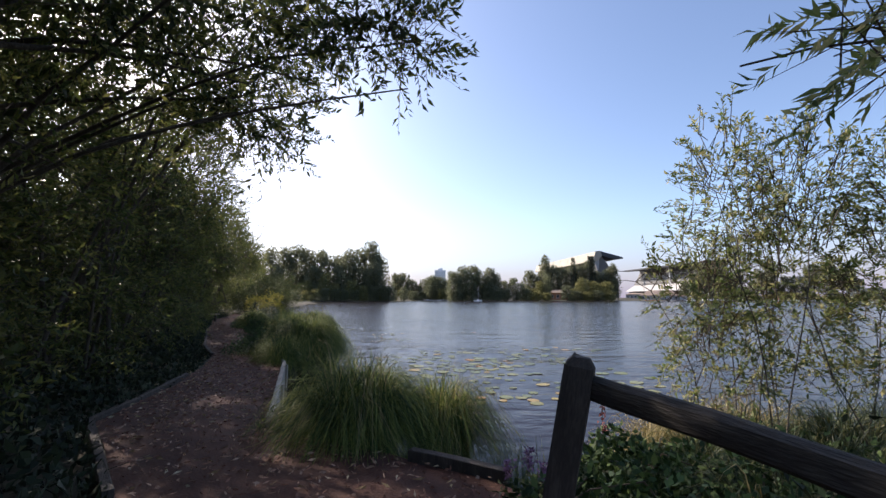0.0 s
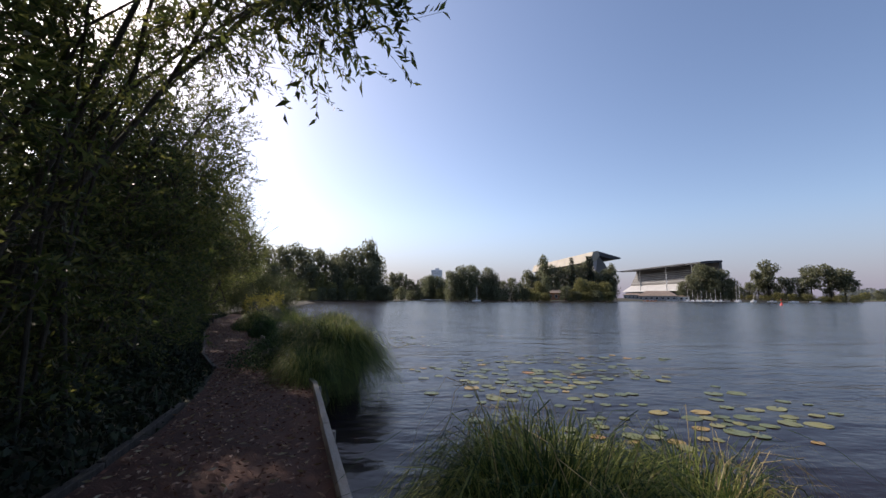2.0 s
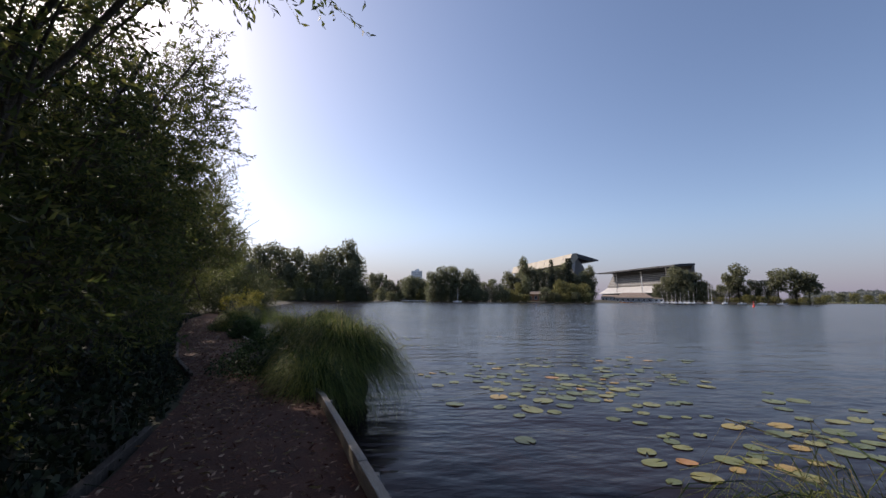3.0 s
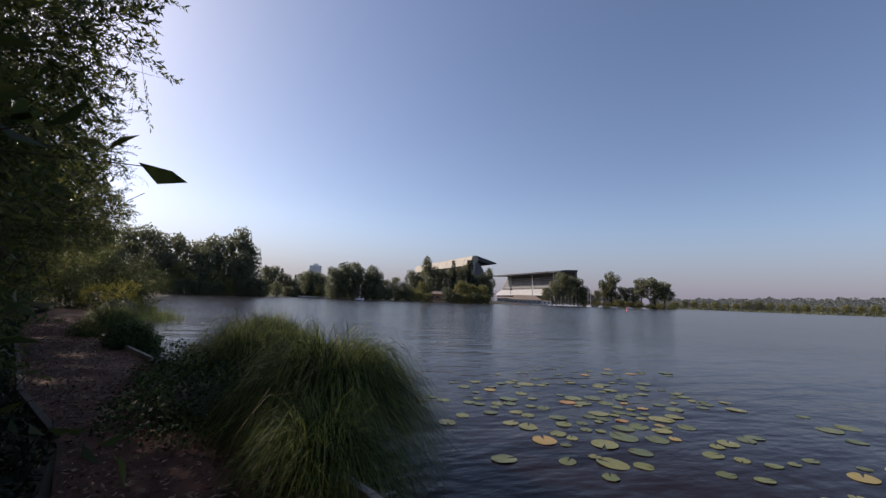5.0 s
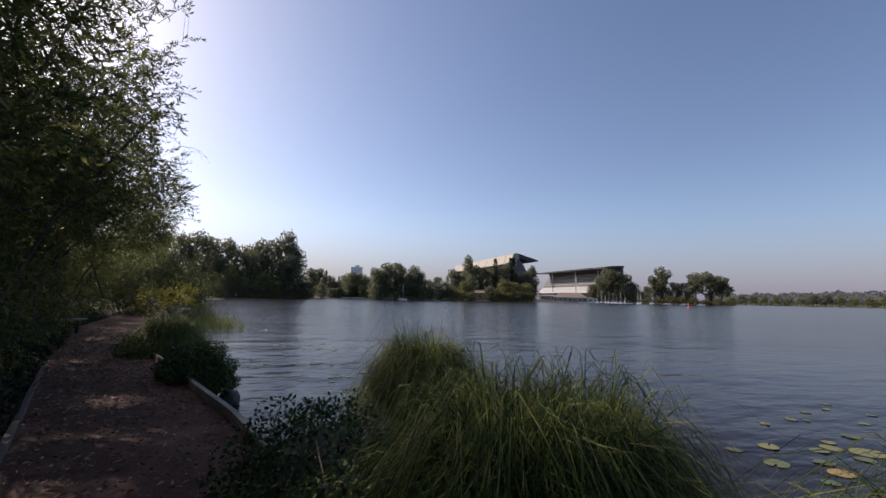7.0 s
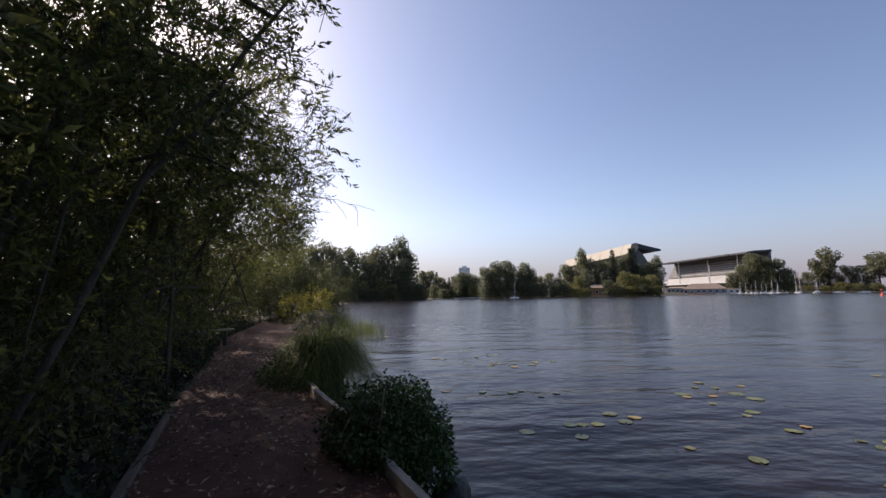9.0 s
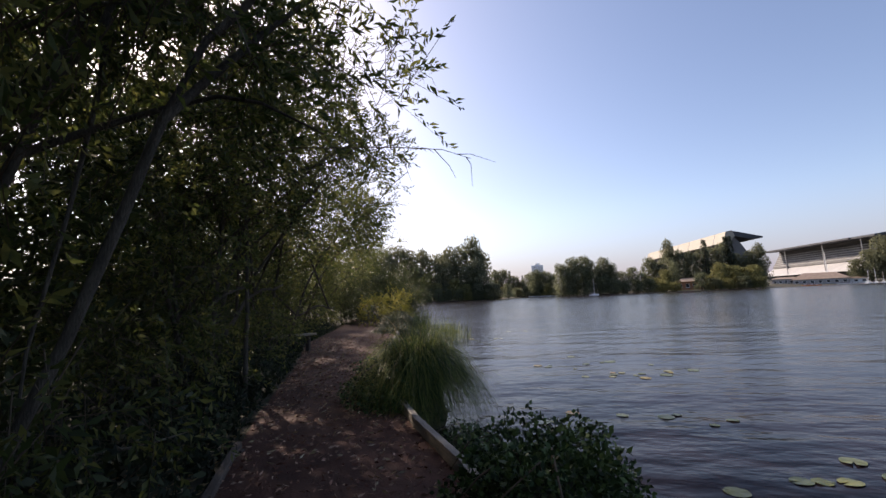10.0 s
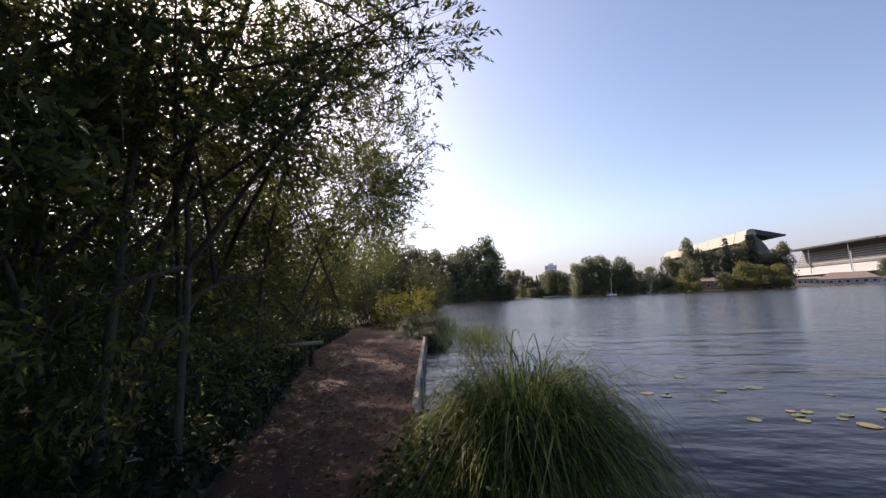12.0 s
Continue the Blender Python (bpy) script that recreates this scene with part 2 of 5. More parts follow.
def unit(v):
    return v / (np.linalg.norm(v, axis=-1, keepdims=True) + 1e-9)


def leaves(base, way, length, width, rng, fold=0.12, face=None):
    """One folded leaf (a kite) for each base point; face: the way its blade looks, more or less."""
    n = len(base)
    side = unit(np.cross(way, unit(rng.normal(size=(n, 3))) if face is None else face))
    nor = np.cross(side, way)
    ln = np.broadcast_to(np.asarray(length, float).reshape(-1, 1), (n, 1))
    wd = np.broadcast_to(np.asarray(width, float).reshape(-1, 1), (n, 1))
    mid = base + way * ln * 0.42 + nor * ln * fold
    v = np.stack([base, mid + side * wd / 2, base + way * ln - nor * ln * fold * 0.6, mid - side * wd / 2], 1)
    f = np.arange(n * 4).reshape(n, 4)
    return v.reshape(-1, 3), f


def sprigs(points, ways, count, span, length, width, rng, twigs=True):
    """Leafy shoots: leaves set along a short, slightly drooping twig."""
    n = len(points)
    ways = unit(ways)
    s = (np.arange(count) + 0.6) / count
    spans = span * rng.uniform(0.6, 1.25, (n, 1, 1))
    droop = rng.uniform(0.05, 0.35, (n, 1, 1))
    pos = points[:, None] + ways[:, None] * spans * s[None, :, None]
    pos = pos - np.array([0, 0, 1.0]) * spans * droop * (s ** 2)[None, :, None]
    perp = unit(np.cross(ways[:, None], rng.normal(size=(n, count, 3))))
    lw = unit(ways[:, None] * 0.75 + perp * 0.8 - np.array([0, 0, 0.18]))
    ln = length * rng.uniform(0.6, 1.2, (n * count,))
    out = leaves(pos.reshape(-1, 3), lw.reshape(-1, 3), ln, width * ln / length, rng)
    stems = None
    if twigs:
        end = points + ways * spans[:, 0] - np.array([0, 0, 1.0]) * spans[:, 0] * droop[:, 0]
        back = points - ways * spans[:, 0] * 0.8 + np.array([0, 0, -0.03])
        side = unit(np.cross(ways, [[0.3, 0.2, 0.9]])) * 0.004
        up = unit(np.cross(side, ways)) * 0.004
        v = np.stack([back + side, back - side, back + up, end + side * 0.3, end - side * 0.3, end + up * 0.3], 1).reshape(-1, 3)
        q = np.array([[0, 1, 4, 3], [1, 2, 5, 4], [2, 0, 3, 5]])
        stems = v, (np.arange(n)[:, None, None] * 6 + q[None]).reshape(-1, 4)
    return out, stems


def box_mesh(bm, lo, hi, bevel=0.0, m=None):
    made = bmesh.ops.create_cube(bm, size=1)["verts"]
    size = Vector(hi) - Vector(lo)
    mid = (Vector(hi) + Vector(lo)) / 2
    for v in made:
        v.co = Vector((v.co.x * size.x, v.co.y * size.y, v.co.z * size.z)) + mid
    if bevel:
        edges = list({e for v in made for e in v.link_edges})
        made = list({v for f in bmesh.ops.bevel(bm, geom=edges, offset=bevel, segments=2, affect="EDGES", profile=0.6)["faces"] for v in f.verts} | {v for v in made if v.is_valid})
    if m is not None:
        bmesh.ops.transform(bm, matrix=m, verts=[v for v in made if v.is_valid])
    return made


# ---- the plan: a lakeside path, its two edges by distance along y ----
LEFT_Y = [-30, -8, -3, -1, 0.6, 1.6, 2.3, 3.2, 4.16, 5.2, 6.2, 8.3, 10, 12, 15.1, 17, 19.6, 23, 28, 34, 42, 60]
LEFT_X = [4, 2.2, 1.9, 1.7, 1.5, 1.3, 1.0, 0.35, -0.4, -0.55, -0.7, -1.22, -1.8, -2.9, -4.25, -5.1, -6.25, -7.55, -9.7, -11.2, -13.5, -19]
RIGHT_Y = [-30, -8, 0.5, 1.6, 2.34, 2.76, 3.3, 3.78, 8.05, 9.7, 12.5, 14.7, 15.6, 18, 19.2, 22.3, 26, 30.6, 36, 42, 60]
RIGHT_X = [6.5, 4.6, 4.0, 3.72, 3.48, 2.9, 2.1, 1.45, 0.4, -0.22, -1.35, -2.2, -2.65, -3.69, -4.3, -5.66, -6.4, -7.3, -9.3, -11.7, -17]
LEVEL_Y, LEVEL_Z = [-3, 2, 6, 12, 30], [0.56, 0.52, 0.43, 0.33, 0.31]
BANK_X, BANK_Y = [3.0, 3.5, 3.9, 4.6, 5.5, 7, 10, 14, 25, 100, 400], [2.6, 2.3, 2.35, 2.8, 3.3, 3.6, 3.7, 3.2, 0, -20, -60]
HOME = (-2.2, 12.1)
FAR_AZ = [-180, -80, -30, -16, -10, -1, 3, 8, 14, 18, 30, 32, 42, 50, 52, 75, 110, 140, 180]
FAR_R = [40, 60, 110, 150, 195, 205, 310, 285, 250, 262, 268, 380, 388, 430, 900, 900, 900, 400, 40]


def left_x(y):
    return np.interp(y, LEFT_Y, LEFT_X)


def right_x(y):
    return np.interp(y, RIGHT_Y, RIGHT_X)


def level(y):
    return np.interp(y, LEVEL_Y, LEVEL_Z)


def ground_z(x, y):
    """The height of the ground: land by the path, the bank, the lake bed and the far shore."""
    x, y = np.asarray(x, float), np.asarray(y, float)
    edge = np.where(y < 40, right_x(y), np.interp(y, [40, 50, 90, 138, 155, 400], [-11, -13.5, -20, -26, -32, -90]))
    side = np.interp(x - edge, [-0.1, 0.0, 0.25, 1.5], [0, 0.05, 1.0, 1.4])
    land = level(y) - 0.02 - side
    bank = np.interp(np.interp(x, BANK_X, BANK_Y) - y, [-2.0, -0.3, 0, 0.4, 1.6, 4], [-0.9, -0.2, -0.02, 0.15, 0.5, 0.62])
    bank = np.where(x > 3.0, bank, -0.9)
    wobble = 0.04 * np.sin(x * 1.7 + 0.6 * y) * np.sin(y * 1.3 - x)
    over = np.clip((left_x(np.clip(y, -30, 60)) - x) / 1.5, 0, 1)
    near = np.maximum(land, bank) + wobble * over
    az = np.degrees(np.arctan2(x - HOME[0], y - HOME[1]))
    r = np.hypot(x - HOME[0], y - HOME[1])
    far = np.clip((r - np.interp(az, FAR_AZ, FAR_R)) * 0.03, -1.0, 2.5)
    return np.where((r > 60), np.maximum(near, far), near)


def spread(lo, hi, step, reach, growth=1.13):
    mid = list(np.arange(lo, hi + step / 2, step))
    d, out, back = step, [], []
    top, low = hi, lo
    while top < reach:
        d *= growth
        top += d
        low -= d
        out.append(top)
        back.append(low)
    return np.array(back[::-1] + mid + out)


gx, gy = spread(-14, 13, 0.34, 3000), spread(-10, 46, 0.34, 3000)
X, Y = np.meshgrid(gx, gy)
Z = ground_z(X, Y)
rows_n, cols_n = X.shape
i, j = np.meshgrid(np.arange(rows_n - 1), np.arange(cols_n - 1), indexing="ij")
q = i * cols_n + j
quads = np.stack([q, q + 1, q + cols_n + 1, q + cols_n], -1).reshape(-1, 4)
ground = part("ground", (np.stack([X, Y, Z], -1).reshape(-1, 3), quads), EARTH, smooth=True)
tagged(ground, "dark damp earth of the lake shore", "ground", kind="structure")

bm = bmesh.new()
bmesh.ops.create_grid(bm, x_segments=1, y_segments=1, size=3000)
water = part("water", bm, WATER)
tagged(water, "dark rippled lake water reflecting the sky", "lake", kind="structure")

# the path of bark mulch, slightly uneven
ys = np.arange(-9, 46, 0.12)
us = np.linspace(0, 1, 22)
PX = left_x(ys)[:, None] + (right_x(ys) - left_x(ys))[:, None] * us[None]
PY = np.repeat(ys[:, None], len(us), 1)
rough_z = np.array([[noise.noise((x * 2.1, y * 2.1, 0)) * 0.018 + noise.noise((x * 7, y * 7, 3)) * 0.01 for x, y in zip(rx, ry)] for rx, ry in zip(PX, PY)])
PZ = level(PY) + 0.015 + rough_z + 0.02 * np.sin(us * math.pi)[None]
rows_n, cols_n = PX.shape
i, j = np.meshgrid(np.arange(rows_n - 1), np.arange(cols_n - 1), indexing="ij")
q = i * cols_n + j
path = part("path", (np.stack([PX, PY, PZ], -1).reshape(-1, 3), np.stack([q, q + 1, q + cols_n + 1, q + cols_n], -1).reshape(-1, 4)), MULCH, smooth=True)
tagged(path, "trodden reddish brown bark mulch footpath", "path", kind="structure")


# ---- edging of the path ----
def plank(name, p, q, width, height, mat, parent=None, label="", bevel=0.008, roll=0.0):
    """A sawn timber from p to q (top centre line)."""
    p, q = Vector(p), Vector(q)
    d = q - p
    bm = bmesh.new()
    box_mesh(bm, (0, -width / 2, -height), (d.length, width / 2, 0), bevel)
    bmesh.ops.subdivide_edges(bm, edges=[e for e in bm.edges if e.calc_length() > d.length * 0.7], cuts=6)
    for v in bm.verts:
        v.co.y += 0.006 * noise.noise((v.co.x * 1.5, p.x, v.co.z))
        v.co.z += 0.006 * noise.noise((v.co.x * 1.7, p.y, 5))
    ob = part(name, bm, mat, parent, label)
    ob.matrix_basis = Matrix.Translation(p) @ d.to_track_quat("X", "Z").to_matrix().to_4x4() @ pose(0, 0, 0, roll)
    return ob


def edging(label, stops, curve, rise, offset, wood=GREY_WOOD):
    ob = thing("path_edging", 0, 0, 0, label, "edging", kind="structure")
    for y0, y1 in zip(stops, stops[1:]):
        p = (float(curve(y0)) + offset, y0, float(level(y0)) + rise)
        q = (float(curve(y1)) + offset, y1 - 0.015, float(level(y1)) + rise)
        plank("board", p, q, 0.065, 0.4, wood, ob)
        m = Vector(p).lerp(Vector(q), 0.93)
        out = 0.075 if offset >= 0 else -0.075
        plank("stake", (m.x + out, m.y, m.z - 0.03), (m.x + out, m.y, m.z - 0.6), 0.06, 0.06, wood, ob)
    return ob


edging("weathered grey timber boards holding the path beside the water", [3.8, 5.9, 8.05, 9.7, 12.5, 14.7, 16.6, 18.0, 19.2, 22.3, 24.2, 26, 28.3, 30.6, 33], right_x, 0.12, 0.03)
edging("low dark timber boards along the inner path edge", [2.3, 4.16, 5.2, 7.2], left_x, 0.06, -0.04, DARK_WOOD)
edging("short dark board standing proud of the inner path edge", [10.2, 12.3], left_x, 0.07, 0.02, DARK_WOOD)
edging("half-buried dark grey timber boards along the inner path edge", [12.4, 13.8, 15.1, 17, 18.6], left_x, 0.06, 0.0, BROWN_WOOD)
cross = thing("path_edging", 0, 0, 0, "short dark timber at the foot of the path bend", "edging", kind="structure")
plank("board", (2.86, 2.79, 0.6), (3.52, 2.31, 0.61), 0.08, 0.35, DARK_WOOD, cross)
stub = thing("bench_plank", -8.9, 25.6, float(ground_z(-8.9, 25.6)), "low grey plank seat in the undergrowth beside the path", "bench")
plank("seat", (-0.7, -0.35, 0.5), (0.5, 0.3, 0.53), 0.26, 0.05, GREY_WOOD, stub)
for k in (-0.45, 0.28):
    plank("leg", (k, k * 0.54, -0.05), (k, k * 0.54, 0.46), 0.1, 0.1, DARK_WOOD, stub)

# ---- the fence ----
fence = thing("wooden_fence", 3.6, 1.2, 0.24, "dark weathered post and rail fence in the bank grass", "fence")
bm = bmesh.new()
w = 0.068
rings = []
for z, s in ((-0.3, 1.08), (0.3, 1.04), (0.75, 1.0), (1.0, 0.98), (1.2, 0.97), (1.255, 0.95), (1.295, 0.55)):
    ring = []
    for k in range(16):
        t = 2 * math.pi * k / 16 + math.pi / 4
        c, n = math.cos(t), math.sin(t)
        r = w * s / max(abs(math.cos(t)), abs(math.sin(t))) if k % 2 else w * s / max(abs(c), abs(n)) * (0.95 if k % 4 == 0 else 1)
        ring.append(bm.verts.new((c * r * (1 + 0.05 * noise.noise((c * 2, n * 2, z * 2))), n * r * (1 + 0.05 * noise.noise((n * 2, c * 2, z * 3))), z + 0.01 * noise.noise((c * 3, n * 3, z)))))
    rings.append(ring)
for r0, r1 in zip(rings, rings[1:]):
    for k in range(16):
        bm.faces.new((r0[k], r0[(k + 1) % 16], r1[(k + 1) % 16], r1[k]))
bm.faces.new(rings[-1])
post = part("post", bm, DARK_WOOD, fence, "square dark post with a chamfered top")
post.matrix_basis = pose(-0.185, 0.19, 0, 2, 11, -28)


def rail(p, q, tall, thick):
    p, q = Vector(p), Vector(q)
    d = q - p
    bm = bmesh.new()
    rings = []
    for k in range(15):
        f = k / 14
        ring = []
        for a0 in range(10):
            t = 2 * math.pi * a0 / 10
            c, n = math.cos(t), math.sin(t)
            sq = 1 / max(abs(c), abs(n)) ** 0.75
            wob = 1 + 0.12 * noise.noise((f * 6, c * 1.5, n * 1.5))
            ring.append(bm.verts.new((f * d.length, c * thick / 2 * sq * wob, n * tall / 2 * sq * wob + 0.02 * noise.noise((f * 4, 3, 1)))))
        rings.append(ring)
    for r0, r1 in zip(rings, rings[1:]):
        for k in range(10):
            bm.faces.new((r0[k], r0[(k + 1) % 10], r1[(k + 1) % 10], r1[k]))
    bm.faces.new(rings[0][::-1])
    bm.faces.new(rings[-1])
    ob = part("rail", bm, RAIL_WOOD, fence, "rough split rail slotted into the post")
    ob.matrix_basis = Matrix.Translation(p) @ d.to_track_quat("X", "Z").to_matrix().to_4x4()


rail((0.03, 0.09, 1.14), (1.05, -2.5, 0.96), 0.112, 0.075)
post2 = part("post", post.data, None, fence)
post2.matrix_basis = pose(1.06, -2.55, 0.02, 1, -2, 10)


# ---- trees of the thicket ----


ACROSS = np.array([math.cos(a), -math.sin(a), 0.0])
ALOFT = np.cross(np.array(SUN_WAY), ACROSS)
# spots to be sunlit (x, y, z, radius); leaves toward the sun are left out
SUNLIT_SPOTS = [(3.0, 3.8, 1.0, 0.7), (1.75, 3.4, 0.5, 0.3), (0.8, 10.1, 1.0, 0.75), (0.1, 14.2, 1.0, 0.7)]


def gaps(p):
    """Gaps made in the canopy, through which flecks of sun reach path and tussocks."""
    u, v = p @ ACROSS, p @ ALOFT
    wave = np.sin(2.7 * u + 1.3 * np.sin(1.9 * v)) * np.sin(3.1 * v + 1.2 * np.sin(1.6 * u + 0.7))
    open_to_sun = np.zeros(len(p), bool)
    for x, y, z, r in SUNLIT_SPOTS:
        spot = np.array((x, y, z))
        near = np.hypot(u - spot @ ACROSS, v - spot @ ALOFT) < r * (1 + 0.3 * np.sin(5 * u) * np.sin(4 * v))
        open_to_sun |= near & (wave < 0.45)
    return ((wave > 0.6) & (p[:, 1] > 1.5)) | open_to_sun


def clear_of_path(p):
    """Where leaves may hang: not in the walking space of the path."""
    lx, rx = left_x(p[:, 1]), right_x(p[:, 1])
    hang = np.interp(p[:, 1], [-5, 2.4, 3.4, 3.8, 4.5, 4.9, 8.4, 10, 30], [3.2, 3.35, 3.3, 2.85, 2.85, 3.75, 3.65, 2.4, 2.2])
    inside = (p[:, 0] > lx - 0.15) & (p[:, 2] - level(p[:, 1]) < hang + 0.42 * (p[:, 0] - lx) * (p[:, 1] > 8))
    wild = (p[:, 0] > rx + np.where(p[:, 2] > 4, 1.6, 0.6)) & (p[:, 1] > 3)
    return ~inside & ~wild & ~gaps(p) & (p[:, 2] > ground_z(p[:, 0], p[:, 1]) + 0.05)


def in_blob(n, c, r, rng, shell=0.45):
    d = unit(rng.normal(size=(n, 3)))
    k = rng.uniform(shell, 1, (n, 1)) ** 0.5
    lump = 1 + 0.22 * np.sin(d[:, :1] * 5 + c[0]) * np.sin(d[:, 1:2] * 6 + c[1]) + 0.12 * np.sin(d[:, 2:3] * 11 + c[0] * 3)
    p = np.array(c) + d * k * lump * np.array(r)
    return p, d


def limb_line(a, b, sag, rng, n=8):
    a, b = np.asarray(a, float), np.asarray(b, float)
    t = np.linspace(0, 1, n)[:, None]
    line = a + (b - a) * t
    line[:, 2] += (np.sin(t[:, 0] * math.pi) * sag)
    line += np.cumsum(rng.normal(0, 0.065, (n, 3)), 0) * t
    return line


def willow(base, blobs, dense, seed, label, leaf_mat=LEAF, leaf=(0.085, 0.024), stems=6, keep=clear_of_path, fill=None, trunk_r=0.04, count=16, span=0.42, twigs=True, inner_leaf=(0.12, 0.042), over_path=99.0, name="willow_tree", group="willows along the path"):
    rng = np.random.default_rng(seed)
    bz = float(ground_z(base[0], base[1])) - 0.1
    ob = thing(name, base[0], base[1], bz, label, "tree", group)
    root = np.array([base[0], base[1], bz])
    tips = []
    for s in range(stems):
        c, r = blobs[s % min(2, len(blobs))]
        tip = np.array(c) + rng.normal(0, 0.45, 3) * np.array(r)
        foot = rng.normal(0, 0.35, 3) * [1, 1, 0]
        line = limb_line(foot, tip - root, 0.5, rng, 10)
        rad = np.linspace(trunk_r * rng.uniform(0.7, 1.1), min(0.02, trunk_r * 0.4), 10)
        part("trunk", tube(line, rad, 8), BARK, ob, smooth=True)
        tips.append(line)
    limbs = []
    for c, r in blobs:
        for _ in range(5):
            line = tips[rng.integers(len(tips))]
            start = line[rng.integers(4, 9)]
            end = np.array(c) - root + unit(rng.normal(size=3)) * np.array(r) * 0.85
            if keep is not None and not keep((end + root)[None])[0]:
                continue
            limbs.append(tube(limb_line(start, end, 0.25, rng, 7), np.linspace(min(0.028, trunk_r * 0.7), min(0.006, trunk_r * 0.2), 7), 5))
    for l in limbs:
        part("branch", l, BARK, ob, smooth=True)
    pts, ways = [], []
    for c, r in blobs:
        size = r[0] * r[1] + r[1] * r[2] + r[0] * r[2]
        p, d = in_blob(int(dense * size * (1.2 if c[2] > 3.8 else 0.9)), c, r, rng)
        ok = keep(p) if keep is not None else np.ones(len(p), bool)
        pts.append(p[ok])
        ways.append((d * 0.8 + rng.normal(0, 0.4, d.shape) + [0, 0, 0.35])[ok])
    pts, ways = np.concatenate(pts) - root, np.concatenate(ways)
    crown, sticks = sprigs(pts, ways, count, span, leaf[0], leaf[1], rng, twigs)
    tagged(part("crown", crown, leaf_mat, ob), kind="stuff")
    if sticks:
        tagged(part("twig_work", sticks, TWIG, ob), kind="stuff")
    # extra inner leaves block light; their colour already holds the shade
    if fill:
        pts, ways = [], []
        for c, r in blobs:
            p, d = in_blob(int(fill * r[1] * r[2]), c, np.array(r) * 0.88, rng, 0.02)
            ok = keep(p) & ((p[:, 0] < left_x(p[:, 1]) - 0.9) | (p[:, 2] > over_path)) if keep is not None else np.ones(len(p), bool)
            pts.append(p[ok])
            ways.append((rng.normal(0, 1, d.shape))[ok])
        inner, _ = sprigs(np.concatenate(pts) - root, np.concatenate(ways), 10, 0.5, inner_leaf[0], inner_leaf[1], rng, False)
        tagged(part("inner_leaves", inner, LEAF_SHADED, ob), kind="stuff")
    return ob


FRONT = [
    ((-0.9, -0.9), [((0.0, -0.7, 4.6), (2.2, 2.2, 1.6)), ((-1.3, -0.7, 2.4), (1.6, 2.2, 2.2))]),
    # the 6.5 m blob is added high up to shade the bank and path
    ((-1.2, 2.3), [((0.7, 2.2, 4.7), (2.1, 1.6, 1.3)), ((-1.6, 3.0, 2.8), (1.6, 2.0, 2.5)), ((-0.7, 3.8, 6.5), (2.0, 1.6, 1.4)), ((2.4, 2.7, 4.15), (0.75, 0.6, 0.4)), ((0.95, 4.1, 3.9), (0.8, 0.65, 0.5))]),
    ((-2.3, 5.9), [((-0.6, 5.6, 6.0), (2.0, 1.5, 2.0)), ((-2.3, 6.1, 2.9), (1.4, 2.0, 2.7))]),
    ((-3.6, 9.0), [((-3.1, 10.1, 4.7), (1.35, 2.0, 2.0)), ((-3.5, 9.3, 2.6), (1.5, 2.2, 2.5))]),
    ((-5.0, 12.4), [((-4.75, 12.9, 4.7), (1.6, 2.2, 2.4)), ((-4.8, 12.8, 2.6), (1.7, 2.4, 2.5))]),
    ((-6.3, 16.4), [((-5.45, 16.8, 4.9), (1.6, 2.2, 2.3)), ((-6.1, 16.8, 2.6), (1.7, 2.4, 2.6)), ((-5.75, 17.6, 4.0), (0.85, 0.9, 0.85)), ((-4.5, 18.0, 3.6), (0.65, 0.6, 0.5)), ((-6.75, 18.3, 3.4), (0.85, 1.1, 1.2))]),
    ((-8.0, 20.6), [((-7.05, 21.0, 5.2), (1.4, 2.2, 2.4)), ((-7.9, 20.8, 2.6), (1.8, 2.4, 2.6)), ((-7.6, 20.6, 4.2), (1.3, 1.6, 1.6)), ((-5.3, 21.6, 4.25), (0.4, 0.4, 0.35))]),
    ((-9.6, 25.0), [((-8.2, 25.4, 4.4), (2.1, 2.5, 2.6)), ((-9.8, 25.2, 2.4), (1.9, 2.5, 2.4)), ((-7.7, 26.2, 3.6), (1.2, 2.0, 1.3))]),
    ((-11.4, 30.0), [((-9.8, 30.0, 4.0), (2.3, 2.8, 2.5)), ((-11.6, 30.2, 2.2), (1.9, 2.8, 2.2)), ((-8.9, 30.4, 3.2), (1.5, 2.4, 1.4))]),
    ((-13.2, 36.0), [((-11.8, 36.0, 3.6), (2.2, 3.0, 2.4)), ((-13.6, 36.0, 2.0), (2.0, 3.0, 2.0)), ((-10.9, 36.4, 3.0), (1.6, 2.4, 1.4))]),
    ((-15.4, 42.0), [((-13.8, 42.0, 3.4), (2.3, 3.0, 2.4)), ((-15.8, 42.0, 2.0), (2.0, 3.0, 2.0))]),
]
for k, (base, blobs) in enumerate(FRONT):
    # the first tree takes the shaded leaf colour to stand dark against the sky
    willow(base, blobs, leaf_mat=LEAF_SHADED if k < 1 else LEAF, dense=(125, 115, 115, 115)[k] if k < 4 else 100 if k < 7 else 95, seed=100 + k, label="leaning willow thicket tree with narrow green leaves", fill=(135, 150, 115)[k] if k < 3 else 95, over_path=3.6 if k < 2 else 5.0 if k < 3 else 99.0, twigs=k < 8, count=(13 if k < 3 else 15) if k < 7 else 10, leaf=(0.088, 0.029) if k < 3 else (0.088, 0.028) if k < 7 else (0.105, 0.034))
BACK = [(-3.5, -3.5), (-4.2, 1.5), (-5.2, 6.0), (-7.0, 10.5), (-8.8, 15.0), (-10.5, 19.6), (-12.5, 24.5), (-15, 30), (-17, 37)]
